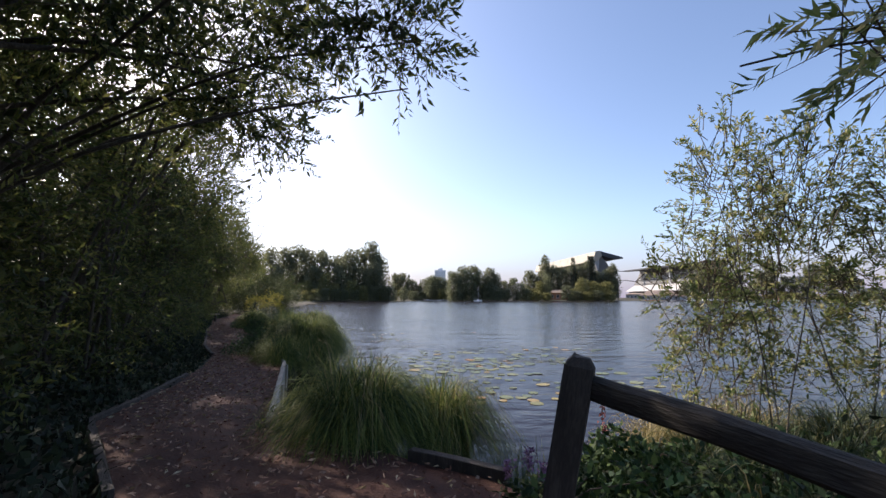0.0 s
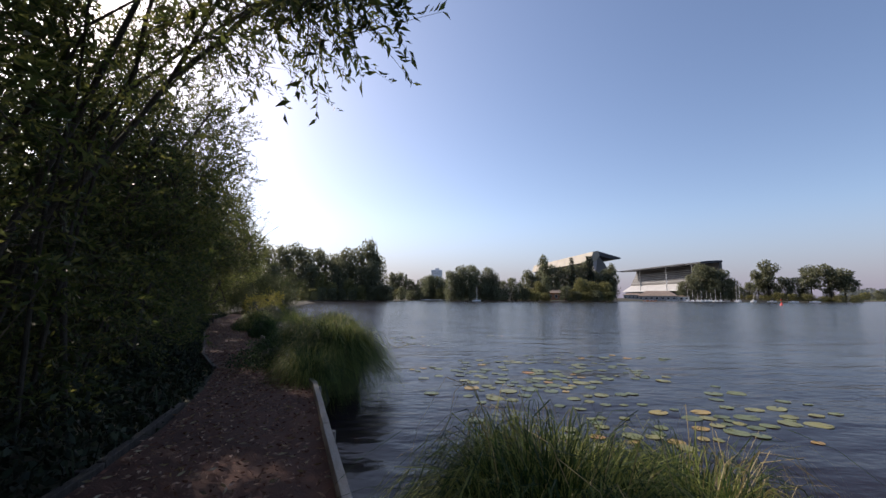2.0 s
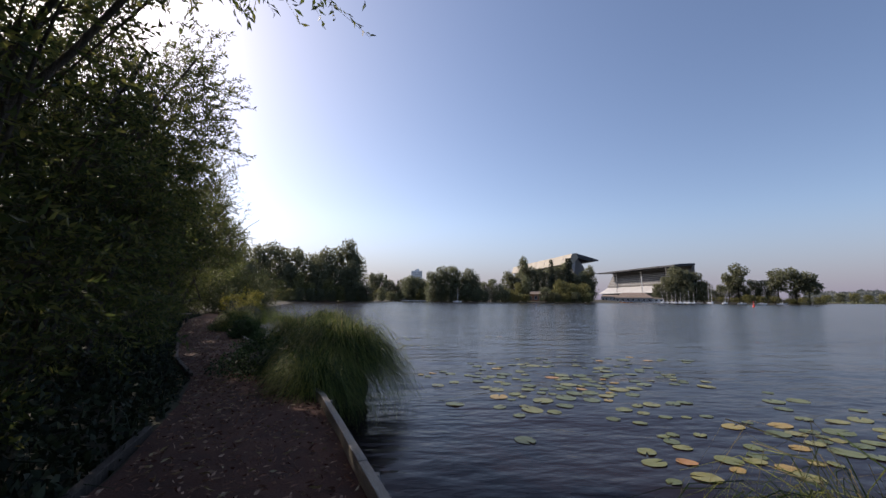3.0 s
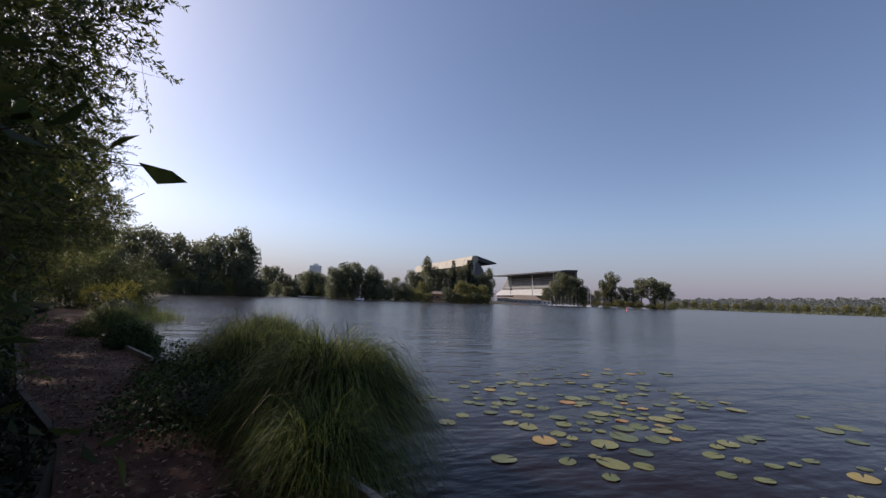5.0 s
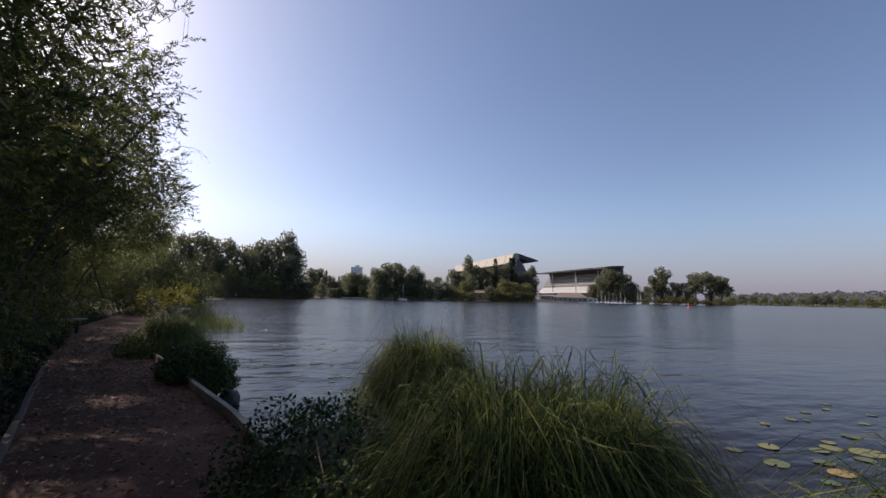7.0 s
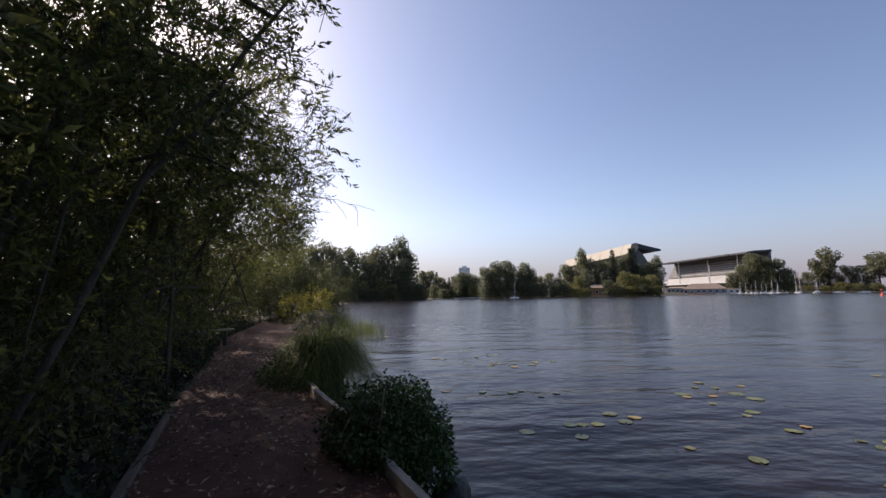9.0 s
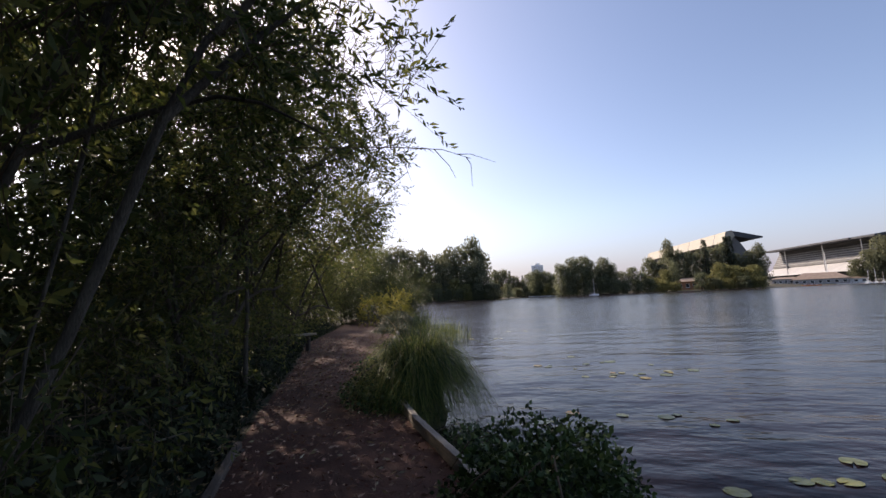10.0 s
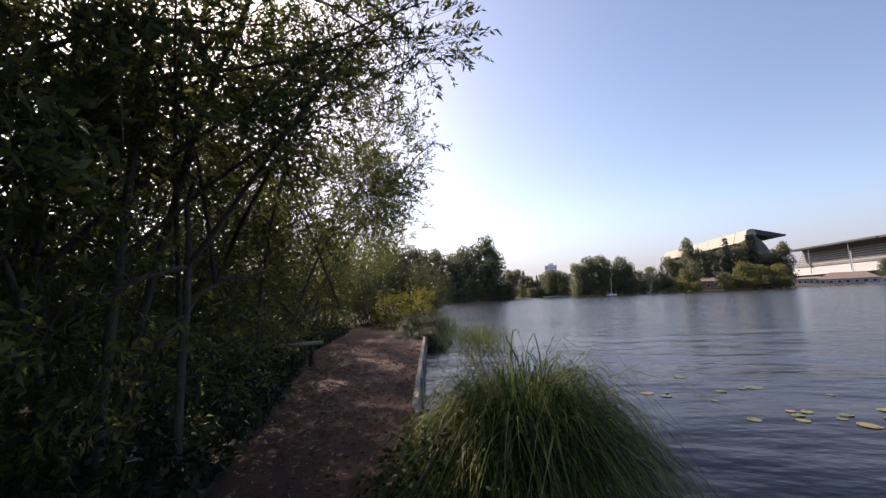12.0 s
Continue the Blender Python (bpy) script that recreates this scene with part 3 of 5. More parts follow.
# trees and shrubs behind all get the shaded leaf colour
for k, (x, y) in enumerate(BACK):
    willow((x, y), [((x, y, 5.6), (2.2, 2.6, 2.8)), ((x + 0.3, y + 0.2, 2.4), (2.0, 2.6, 2.4))], 21, 200 + k, "tall shaded willow behind the path thicket", leaf_mat=LEAF_SHADED, leaf=(0.12, 0.038), fill=115, inner_leaf=(0.14, 0.055), twigs=False, count=11, span=0.5)
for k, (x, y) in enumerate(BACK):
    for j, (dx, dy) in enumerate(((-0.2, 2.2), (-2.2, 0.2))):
        willow((x + dx, y + dy), [((x + dx, y + dy, 1.6), (1.6, 2.3, 2.0))], 24, 240 + 2 * k + j, "dense dark shrub deep in the thicket", leaf_mat=LEAF_SHADED, leaf=(0.1, 0.034), fill=230, inner_leaf=(0.12, 0.05), twigs=False, count=11, span=0.5, stems=4, name="thicket_shrub", group="thicket shrubs")


# ---- grass, bramble and reeds ----
def blades(n, spread_r, tall, reach, width, rng, segs=5, base_r=0.3, lift=0.0, hang=0.42):
    """Arching grass blades from the top of a tussock: narrow strips that rise, bend over and hang outward."""
    bunch = rng.integers(0, max(n // 22, 1), n)
    swing, grow_by = rng.uniform(0, 2 * math.pi, n // 22 + 1), rng.uniform(0.6, 1.2, n // 22 + 1)
    ang = swing[bunch] + rng.normal(0, 0.3, n)
    rad = spread_r * base_r * np.sqrt(rng.uniform(0, 1, n))
    a2 = ang + rng.normal(0, 0.9, n)
    root = np.stack([np.cos(a2) * rad, np.sin(a2) * rad, lift * (1 - 0.6 * (rad / (spread_r * base_r + 1e-6)) ** 2)], 1)
    out = np.stack([np.cos(ang), np.sin(ang), np.zeros(n)], 1)
    far = reach * (0.28 + 0.76 * rng.uniform(0, 1, n) ** 0.8) - rad * 0.6
    q = np.clip(far / reach, 0.05, 1)
    rise = (tall * rng.uniform(0.8, 1.06, n) * grow_by[bunch] - lift) * (1 - 0.35 * q ** 2)
    t = np.linspace(0, 1, segs + 1)
    turn = (0.5 + hang * q ** 0.8 * rng.uniform(0.68, 1.1, n))[:, None] * math.pi * t[None]
    way = 0.35 * t + 0.65 * (1 - np.cos(math.pi * t)) / 2
    mid = root[:, None] + out[:, None] * (far[:, None] * way[None])[..., None]
    mid[..., 2] += rise[:, None] * np.sin(turn)
    mid += rng.normal(0, 0.09, (n, 1, 3)) * t[None, :, None] + np.cross(out, [0, 0, 1])[:, None] * (rng.normal(0, 0.3, (n, 1)) * t[None] ** 2)[..., None]
    side = np.stack([-np.sin(ang + rng.normal(0, 0.5, n)), np.cos(ang), rng.normal(0, 0.3, n)], 1)
    w = width * rng.uniform(0.6, 1.3, (n, 1, 1)) * (1 - 0.9 * t ** 1.5)[None, :, None] / 2
    v = np.stack([mid - side[:, None] * w, mid + side[:, None] * w], 2).reshape(-1, 3)
    k = np.arange(segs)
    one = np.stack([2 * k, 2 * k + 1, 2 * k + 3, 2 * k + 2], 1)
    f = (np.arange(n)[:, None, None] * (2 * (segs + 1)) + one[None]).reshape(-1, 4)
    return v, f


def tussock(x, y, z, tall, reach, n, seed, label, mat=SEDGE, base_r=0.3, width=0.0068, group="tussocks at the water", dry=0.06):
    rng = np.random.default_rng(seed)
    ob = thing("grass_tussock", x, y, z, label, "grass", group)
    tagged(part("sedge_foliage", blades(int(n * 1.35), reach, tall, reach, width, rng, segs=6, base_r=base_r, lift=tall * 0.38, hang=1.0), mat, ob), kind="stuff")
    if dry:
        tagged(part("dry_foliage", blades(int(n * dry), reach, tall * 1.12, reach * 1.08, width * 0.8, rng, base_r=base_r, lift=tall * 0.38, hang=0.85), STRAW, ob), kind="stuff")
    bm = bmesh.new()
    bmesh.ops.create_icosphere(bm, subdivisions=3, radius=1)
    for v in bm.verts:
        k = 1 + 0.2 * noise.noise(v.co * 2.5 + Vector((x, y, 0)))
        v.co = Vector((v.co.x * reach * 0.42 * k, v.co.y * reach * 0.42 * k, v.co.z * tall * 0.45 * k))
    part("root_mound", bm, EARTH, ob, smooth=True)
    return ob


def leafy_mound(x, y, z, radii, n, seed, label, mat=BRAMBLE, leaf=(0.04, 0.025), name="bramble_bush", trail=0.2):
    rng = np.random.default_rng(seed)
    ob = thing(name, x, y, z, label, "bush", "bushes at the water")
    n = int(n * 1.9)
    d = unit(rng.normal(size=(n, 3)))
    d[:, 2] = np.abs(d[:, 2]) * 1.0 - 0.25
    d = unit(d)
    lump = 1 + 0.14 * np.sin(d[:, :1] * 6 + x) * np.sin(d[:, 1:2] * 5 + y) + 0.08 * np.sin(d[:, 2:3] * 14 + y * 2)
    p = d * rng.uniform(0.62, 1.06, (n, 1)) * lump * np.array(radii)
    way = unit(d * 0.5 + rng.normal(0, 0.5, d.shape) + [0, 0, -0.35])
    ln = leaf[0] * rng.uniform(0.6, 1.25, n)
    tagged(part("foliage", leaves(p, way, ln, leaf[1] * ln / leaf[0], rng, 0.06), mat, ob), kind="stuff")
    # near-black solid core: shade between the leaves put in as a shape
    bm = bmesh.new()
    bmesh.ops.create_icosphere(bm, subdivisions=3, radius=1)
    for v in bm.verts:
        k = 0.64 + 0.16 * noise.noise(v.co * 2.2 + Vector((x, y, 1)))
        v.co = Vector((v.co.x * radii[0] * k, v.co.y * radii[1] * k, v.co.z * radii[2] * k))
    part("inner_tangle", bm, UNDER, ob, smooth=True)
    for s in range(5):
        a0 = rng.uniform(0, 2 * math.pi)
        r1 = np.array([math.cos(a0) * radii[0], math.sin(a0) * radii[1], radii[2]])
        line = np.array([[0, 0, 0.05], r1 * [0.5, 0.5, 0.85], r1 * [0.85, 0.85, 0.75], r1 * [1.0, 1.0, 0.5]]) + rng.normal(0, 0.04, (4, 3))
        part("stem", tube(line, [0.008, 0.006, 0.005, 0.002], 5), TWIG, ob, smooth=True)
    return ob


tussock(2.35, 3.6, 0.15, 0.98, 1.0, 3600, 1, "lush green sedge tussock beside the path", base_r=0.34)
tussock(3.2, 3.75, 0.0, 0.92, 0.75, 1500, 2, "yellow-green sedge tussock standing in the shallows", base_r=0.34, dry=0.25)
tussock(0.38, 9.95, 0.1, 1.17, 1.22, 5200, 3, "large arching sedge tussock overhanging the water", base_r=0.34)
tussock(0.0, 11.7, 0.15, 1.08, 0.95, 3000, 14, "dark sedge between two larger tussocks", base_r=0.34)
tussock(-0.22, 14.25, 0.1, 1.14, 0.85, 4600, 4, "large arching sedge tussock overhanging the water", base_r=0.34)
tussock(-0.45, 11.6, 0.25, 1.05, 0.95, 2400, 15, "dark sedge growing through a bramble mound", base_r=0.34)
tussock(0.2, 8.7, 0.1, 0.85, 0.75, 1300, 5, "small dark sedge tussock by the path timber", base_r=0.34)
leafy_mound(-0.85, 11.0, 0.3, (0.8, 1.5, 0.7), 7000, 6, "dark green bramble mound trailing over the path edge")
leafy_mound(-1.35, 13.0, 0.25, (0.7, 1.1, 0.62), 5000, 7, "dark green bramble mound trailing over the path edge")
leafy_mound(-3.14, 17.25, 0.3, (0.54, 0.6, 0.62), 8000, 8, "rounded dark ivy bush on the timber edge", name="round_bush")
tussock(-4.5, 20.42, 0.15, 0.97, 0.9, 4000, 9, "rounded sedge tussock overhanging the lake", base_r=0.36)
leafy_mound(-4.8, 20.3, 0.25, (0.58, 0.85, 0.7), 4200, 10, "dark bramble growing through a sedge tussock")
leafy_mound(-3.75, 18.9, 0.15, (0.3, 0.4, 0.3), 700, 11, "small low bramble at the timber edge")
for k, (x, y, h) in enumerate(((-8.0, 33.5, 0.8), (-8.8, 36.5, 0.9), (-7.7, 31.6, 0.5))):
    tussock(x, y, 0.1, h, 1.0, 1500, 20 + k, "low green sedge at the far bend", mat=BANK_GRASS, base_r=0.5, width=0.016)

leafy_mound(3.75, 1.75, 0.35, (0.45, 0.4, 0.4), 2200, 12, "dark bramble and weeds round the foot of the fence post", leaf=(0.06, 0.034))
for k, (x, y, r) in enumerate(((4.45, 1.45, (0.75, 0.75, 0.62)), (5.3, 1.5, (0.9, 0.8, 0.66)), (4.35, 2.2, (0.5, 0.45, 0.55)))):
    leafy_mound(x, y, 0.3, r, 3500, 13 + 50 * k, "dark bramble and weeds below the fence rail", leaf=(0.06, 0.03))
leafy_mound(1.72, 3.85, 0.3, (0.42, 0.36, 0.36), 1500, 17, "green leafy weeds between the timber edge and a tussock")

# a half-sunk stone by the round bush
bm = bmesh.new()
bmesh.ops.create_icosphere(bm, subdivisions=3, radius=1)
for v in bm.verts:
    k = 1 + 0.22 * noise.noise(v.co * 1.7)
    v.co = Vector((v.co.x * 0.16 * k, v.co.y * 0.22 * k, v.co.z * 0.17 * k))
rock = part("shore_stone", bm, STONE, smooth=True)
rock.matrix_basis = pose(-2.6, 16.95, 0.05)
tagged(rock, "dark wet stone half sunk at the shore", "stone")

# shrubs turning yellow where the path bends out of sight
for k, (x, y, r) in enumerate(((-9.6, 39.5, (0.85, 0.8, 1.15)), (-8.9, 37.5, (0.5, 0.6, 0.7)), (-9.9, 36.2, (0.6, 0.6, 0.9)))):
    willow((x, y), [((x, y, r[2] * 0.75 + 0.3), r)], 110, 300 + k, "yellowing shrub at the bend of the shore path", leaf_mat=LEAF_YELLOW, leaf=(0.1, 0.04), fill=20, stems=3, keep=None, trunk_r=0.03, twigs=False, name="yellow_shrub", group="shrubs at the bend")


# shaded leaf colour keeps the bend dark
for k, (x, y, r) in enumerate(((-11.6, 38.2, (0.9, 0.8, 1.2)), (-12.9, 39.0, (1.2, 0.8, 1.7)), (-12.6, 43.5, (1.9, 1.6, 2.4)), (-14.6, 47.0, (2.4, 2.0, 3.4)), (-11.4, 50.0, (2.2, 2.0, 2.4)), (-9.9, 42.0, (1.0, 1.4, 1.4)), (-10.8, 45.0, (1.3, 1.4, 2.0)))):
    willow((x, y), [((x, y, r[2] * 0.8 + 0.2), r)], 60, 320 + k, "dark leafy shrub closing the bend of the path", leaf_mat=LEAF_SHADED, leaf=(0.1, 0.04), fill=110, stems=3, keep=None, trunk_r=0.03, twigs=False, name="green_shrub", group="shrubs at the bend")


def reed_bed(x, y, rx, ry, n, seed, tall, label):
    rng = np.random.default_rng(seed)
    ob = thing("reed_bed", x, y, 0, label, "reeds", "reeds")
    a0, r0 = rng.uniform(0, 6.28, n), np.sqrt(rng.uniform(0, 1, n))
    root = np.stack([np.cos(a0) * r0 * rx, np.sin(a0) * r0 * ry, np.full(n, -0.1)], 1)
    tip = root + np.stack([rng.normal(0, 0.12, n), rng.normal(0, 0.12, n), tall * rng.uniform(0.4, 1.1, n)], 1)
    side = unit(rng.normal(size=(n, 3)) * [1, 1, 0]) * 0.006
    v = np.stack([root - side, root + side, tip + side * 0.2, tip - side * 0.2], 1).reshape(-1, 3)
    tagged(part("reeds", (v, np.arange(n * 4).reshape(n, 4)), SEDGE, ob), kind="stuff")


reed_bed(-6.6, 34.0, 1.2, 3.2, 700, 31, 0.8, "thin green reeds standing in the shallows")
reed_bed(3.9, 3.3, 0.35, 0.3, 160, 33, 0.5, "thin pale grasses standing in the shallows by the tussock")
reed_bed(-5.4, 31.5, 0.9, 2.4, 380, 34, 0.75, "thin green reeds standing in the shallows")
reed_bed(-8.5, 39, 1.0, 3.0, 700, 32, 1.1, "thin green reeds standing in the shallows")


def scatter_grass(name, label, boxes, n, tall, mat, seed, ok, width=0.01, kind="stuff"):
    """Loose grass over a piece of ground."""
    rng = np.random.default_rng(seed)
    x = rng.uniform(boxes[0], boxes[1], n)
    y = rng.uniform(boxes[2], boxes[3], n)
    m = ok(x, y)
    x, y = x[m], y[m]
    v, f = blades(len(x), 0.0, tall, tall * 0.75, width, rng, segs=3)
    v = v.reshape(len(x), -1, 3) + np.stack([x, y, ground_z(x, y) - 0.02], 1)[:, None]
    ob = part(name, (v.reshape(-1, 3), f), mat)
    return tagged(ob, label, "grass", kind=kind)


def on_bank(x, y):
    return (y < np.interp(x, BANK_X, BANK_Y) + 0.15) & (x > right_x(y) + 0.12)


def left_bank(x, y):
    return (x < left_x(y) - 0.05) & (x > left_x(y) - 3.5)


scatter_grass("bank_grass", "long tangled green grass of the lake bank", (3.4, 14, -3, 4.2), 15000, 0.36, BANK_GRASS, 41, on_bank)
scatter_grass("dry_bank_grass", "pale dry grass round the saplings", (4.8, 7.0, 2.6, 3.7), 500, 0.5, STRAW, 42, on_bank)
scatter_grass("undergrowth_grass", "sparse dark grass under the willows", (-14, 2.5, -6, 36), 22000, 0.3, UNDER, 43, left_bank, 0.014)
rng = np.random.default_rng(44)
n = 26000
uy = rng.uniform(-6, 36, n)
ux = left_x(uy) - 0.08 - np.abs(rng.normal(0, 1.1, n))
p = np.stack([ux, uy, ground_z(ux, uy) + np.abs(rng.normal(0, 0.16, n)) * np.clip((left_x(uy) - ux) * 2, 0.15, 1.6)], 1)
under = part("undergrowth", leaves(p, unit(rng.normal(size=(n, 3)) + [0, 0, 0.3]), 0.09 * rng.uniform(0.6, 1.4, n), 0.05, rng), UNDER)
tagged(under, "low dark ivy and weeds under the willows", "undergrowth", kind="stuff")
n = 8000
bx, by = rng.uniform(3.4, 6.2, n), rng.uniform(-2.0, 3.0, n)
m = on_bank(bx, by) & (bx > right_x(by) + 0.15)
bx, by = bx[m], by[m]
n = len(bx)
p = np.stack([bx, by, ground_z(bx, by) + np.abs(rng.normal(0, 0.17, n))], 1)
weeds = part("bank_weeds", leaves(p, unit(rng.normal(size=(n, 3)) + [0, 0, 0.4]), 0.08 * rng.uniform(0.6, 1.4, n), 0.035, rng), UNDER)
tagged(weeds, "dark leafy weeds below the fence rail", "weeds", kind="stuff")


for k, (x, y, h, w) in enumerate(((4.95, 2.95, 0.75, 0.5), (5.45, 3.1, 0.8, 0.6), (6.15, 3.1, 0.75, 0.65))):
    tussock(x, y, float(ground_z(x, y)) - 0.05, h, w, 800, 45 + k, "pale dry grass tuft round the saplings", mat=STRAW, group="dry tufts", dry=0)
for k, (x, y, h, w) in enumerate(((4.35, 2.1, 0.55, 0.55), (4.9, 2.2, 0.65, 0.65), (4.7, 1.5, 0.5, 0.6), (5.4, 1.8, 0.6, 0.7), (6.0, 2.2, 0.7, 0.7), (6.8, 2.4, 0.7, 0.8), (3.9, 1.85, 0.45, 0.5), (5.6, 2.6, 0.7, 0.7), (4.5, 0.9, 0.45, 0.6), (5.2, 1.1, 0.5, 0.7), (7.4, 2.0, 0.7, 0.8))):
    tussock(x, y, float(ground_z(x, y)) - 0.08, h, w, 700, 145 + k, "tangled green grass tuft on the bank", mat=BANK_GRASS, group="bank tufts", dry=0.05)


def flower_stalk(x, y, tall, seed, mat, label):
    rng = np.random.default_rng(seed)
    ob = thing("flower_stalk", x, y, float(ground_z(x, y)), label, "flower", "wild flowers")
    line = np.array([[0, 0, 0], [0.02, 0, tall * 0.5], [0.05, 0.02, tall]])
    part("stem", tube(line, [0.004, 0.003, 0.002], 5), TWIG, ob)
    n = 60
    p = np.stack([rng.normal(0.04, 0.012, n), rng.normal(0.01, 0.012, n), rng.uniform(tall * 0.7, tall, n)], 1)
    part("blossom", leaves(p, unit(rng.normal(size=(n, 3))), 0.03, 0.015, rng), mat, ob)
    p = np.stack([np.zeros(14), np.zeros(14), rng.uniform(0.05, tall * 0.7, 14)], 1)
    part("stem_leaves", leaves(p, unit(rng.normal(size=(14, 3)) * [1, 1, 0.3]), 0.09, 0.02, rng), BANK_GRASS, ob)


for k, (x, y, h) in enumerate(((3.5, 1.85, 0.4), (3.6, 1.9, 0.34), (3.4, 1.95, 0.3))):
    flower_stalk(x, y, h, 50 + k, PURPLE, "purple flowering weed at the foot of the fence post")
flower_stalk(4.25, 2.45, 1.0, 55, RED_STEM, "tall weed with a reddish seed head by the fence")

# ---- saplings on the bank, and a willow branch over it ----
SAPLING = "slender sapling with pale green and yellowing leaves on the bank"
for k, (x, y, blobs) in enumerate((
        (5.3, 2.5, [((5.08, 2.4, 1.75), (0.3, 0.3, 0.6)), ((5.5, 2.55, 2.55), (0.36, 0.34, 0.8)), ((5.3, 2.45, 1.3), (0.35, 0.33, 0.45))]),
        (5.8, 2.3, [((5.88, 2.45, 2.0), (0.5, 0.42, 0.85)), ((6.0, 2.35, 2.75), (0.4, 0.36, 0.5))]),
        (6.6, 2.0, [((6.5, 2.1, 1.8), (0.6, 0.5, 0.8)), ((6.7, 1.95, 2.5), (0.5, 0.45, 0.6))]))):
    willow((x, y), blobs, 300, 400 + k, SAPLING, leaf_mat=LEAF_PALE, leaf=(0.05, 0.017), stems=4, keep=None, trunk_r=0.006, count=12, span=0.2, name="sapling", group="saplings on the bank")
willow((5.7, -0.9), [((4.95, 0.3, 3.05), (0.62, 0.5, 0.45)), ((4.45, 0.5, 2.7), (0.2, 0.2, 0.2))], 190, 410, "willow leaning over the bank with long bright leaves", leaf_mat=LEAF_PALE, leaf=(0.085, 0.018), stems=3, keep=None, trunk_r=0.012, span=0.26, group="willow on the bank")


# ---- bare twigs reaching out over the water ----
def bare_twig(points, seed, label):
    rng = np.random.default_rng(seed)
    pts = np.array(points, float)
    ob = thing("bare_twig", *pts[0], label, "branch", "bare twigs")
    rel = pts - pts[0]
    part("stem", tube(rel, np.linspace(0.0055, 0.0018, len(rel)), 5), TWIG, ob)
    for k in range(len(rel) - 1):
        for _ in range(2):
            a0 = rel[k] + (rel[k + 1] - rel[k]) * rng.uniform(0.3, 1)
            d = unit(rel[-1] * 0.6 + rng.normal(0, 0.6, 3) + [0, 0, -0.3]) * rng.uniform(0.12, 0.3)
            part("side_twig", tube(np.array([a0, a0 + d * 0.5 + rng.normal(0, 0.03, 3), a0 + d + [0, 0, -0.08]]), [0.0035, 0.0022, 0.0012], 4), TWIG, ob)


bare_twig([(-5.2, 21.45, 5.3), (-4.85, 21.3, 5.4), (-4.6, 21.2, 5.36), (-4.4, 21.1, 5.26), (-4.25, 21.0, 5.1)], 61, "bare forked twig reaching out of the willow")
bare_twig([(-4.97, 17.95, 2.88), (-4.48, 17.8, 2.78), (-4.02, 17.66, 2.69), (-3.7, 17.7, 2.66), (-3.5, 17.71, 2.58)], 62, "bare twig reaching out of the willow")

for k, (x, y, turn, long) in enumerate(((-3.2, 7.4, 20, 1.1), (-2.6, 5.6, -30, 0.8), (-4.3, 10.6, 50, 1.2), (-6.6, 18.2, 10, 1.0), (-7.6, 20.8, -40, 1.3), (-0.5, 2.0, 70, 0.9), (-5.6, 14.4, 35, 0.9), (-8.6, 23.6, 15, 0.9))):
    rng = np.random.default_rng(640 + k)
    ob = thing("fallen_branch", x, y, float(ground_z(x, y)) + 0.04, "pale dead branch lying in the undergrowth", "branch", "dead branches")
    line = np.array([[-0.5, 0, 0.02], [-0.2, 0.03, 0.07], [0.15, -0.02, 0.12], [0.5, 0.03, 0.2]]) * [long, long, 1]
    part("stem", tube(line, [0.018, 0.015, 0.011, 0.005], 6), GREY_WOOD, ob)
    for j in range(3):
        at = line[j] * 0.5 + line[j + 1] * 0.5
        part("side_twig", tube(np.array([at, at + unit(rng.normal(size=3)) * [0.2, 0.2, 0.1] + [0.05, 0, 0.06]]), [0.007, 0.003], 5), GREY_WOOD, ob)
    ob.matrix_basis = ob.matrix_basis @ pose(0, 0, 0, 0, 0, turn)

# ---- lily pads ----
def pad_mesh(name, seed, mat):
    rng = np.random.default_rng(seed)
    bm = bmesh.new()
    n = 22
    top, low = [], []
    c1, c0 = bm.verts.new((0, 0, 0.007)), bm.verts.new((0, 0, 0.003))
    for k in range(n):
        t = 0.16 + (2 * math.pi - 0.32) * k / (n - 1)
        r = 0.5 * (1 + 0.05 * noise.noise((math.cos(t) * 2, math.sin(t) * 2, seed)))
        edge = 0.006 + 0.007 * noise.noise((math.cos(t) * 1.5, math.sin(t) * 1.5, seed + 9))
        top.append(bm.verts.new((r * math.cos(t), r * 0.86 * math.sin(t), edge + 0.002)))
        low.append(bm.verts.new((r * math.cos(t), r * 0.86 * math.sin(t), edge - 0.001)))
    for k in range(n - 1):
        bm.faces.new((c1, top[k], top[k + 1]))
        bm.faces.new((c0, low[k + 1], low[k]))
        bm.faces.new((top[k], low[k], low[k + 1], top[k + 1]))
    me = bpy.data.meshes.new(name)
    bm.to_mesh(me)
    bm.free()
    me.materials.append(mat)
    return me


PADS = [pad_mesh("lily_pad", s, PAD) for s in range(5)] + [pad_mesh("lily_pad", 7 + s, PAD_OLD) for s in range(2)]
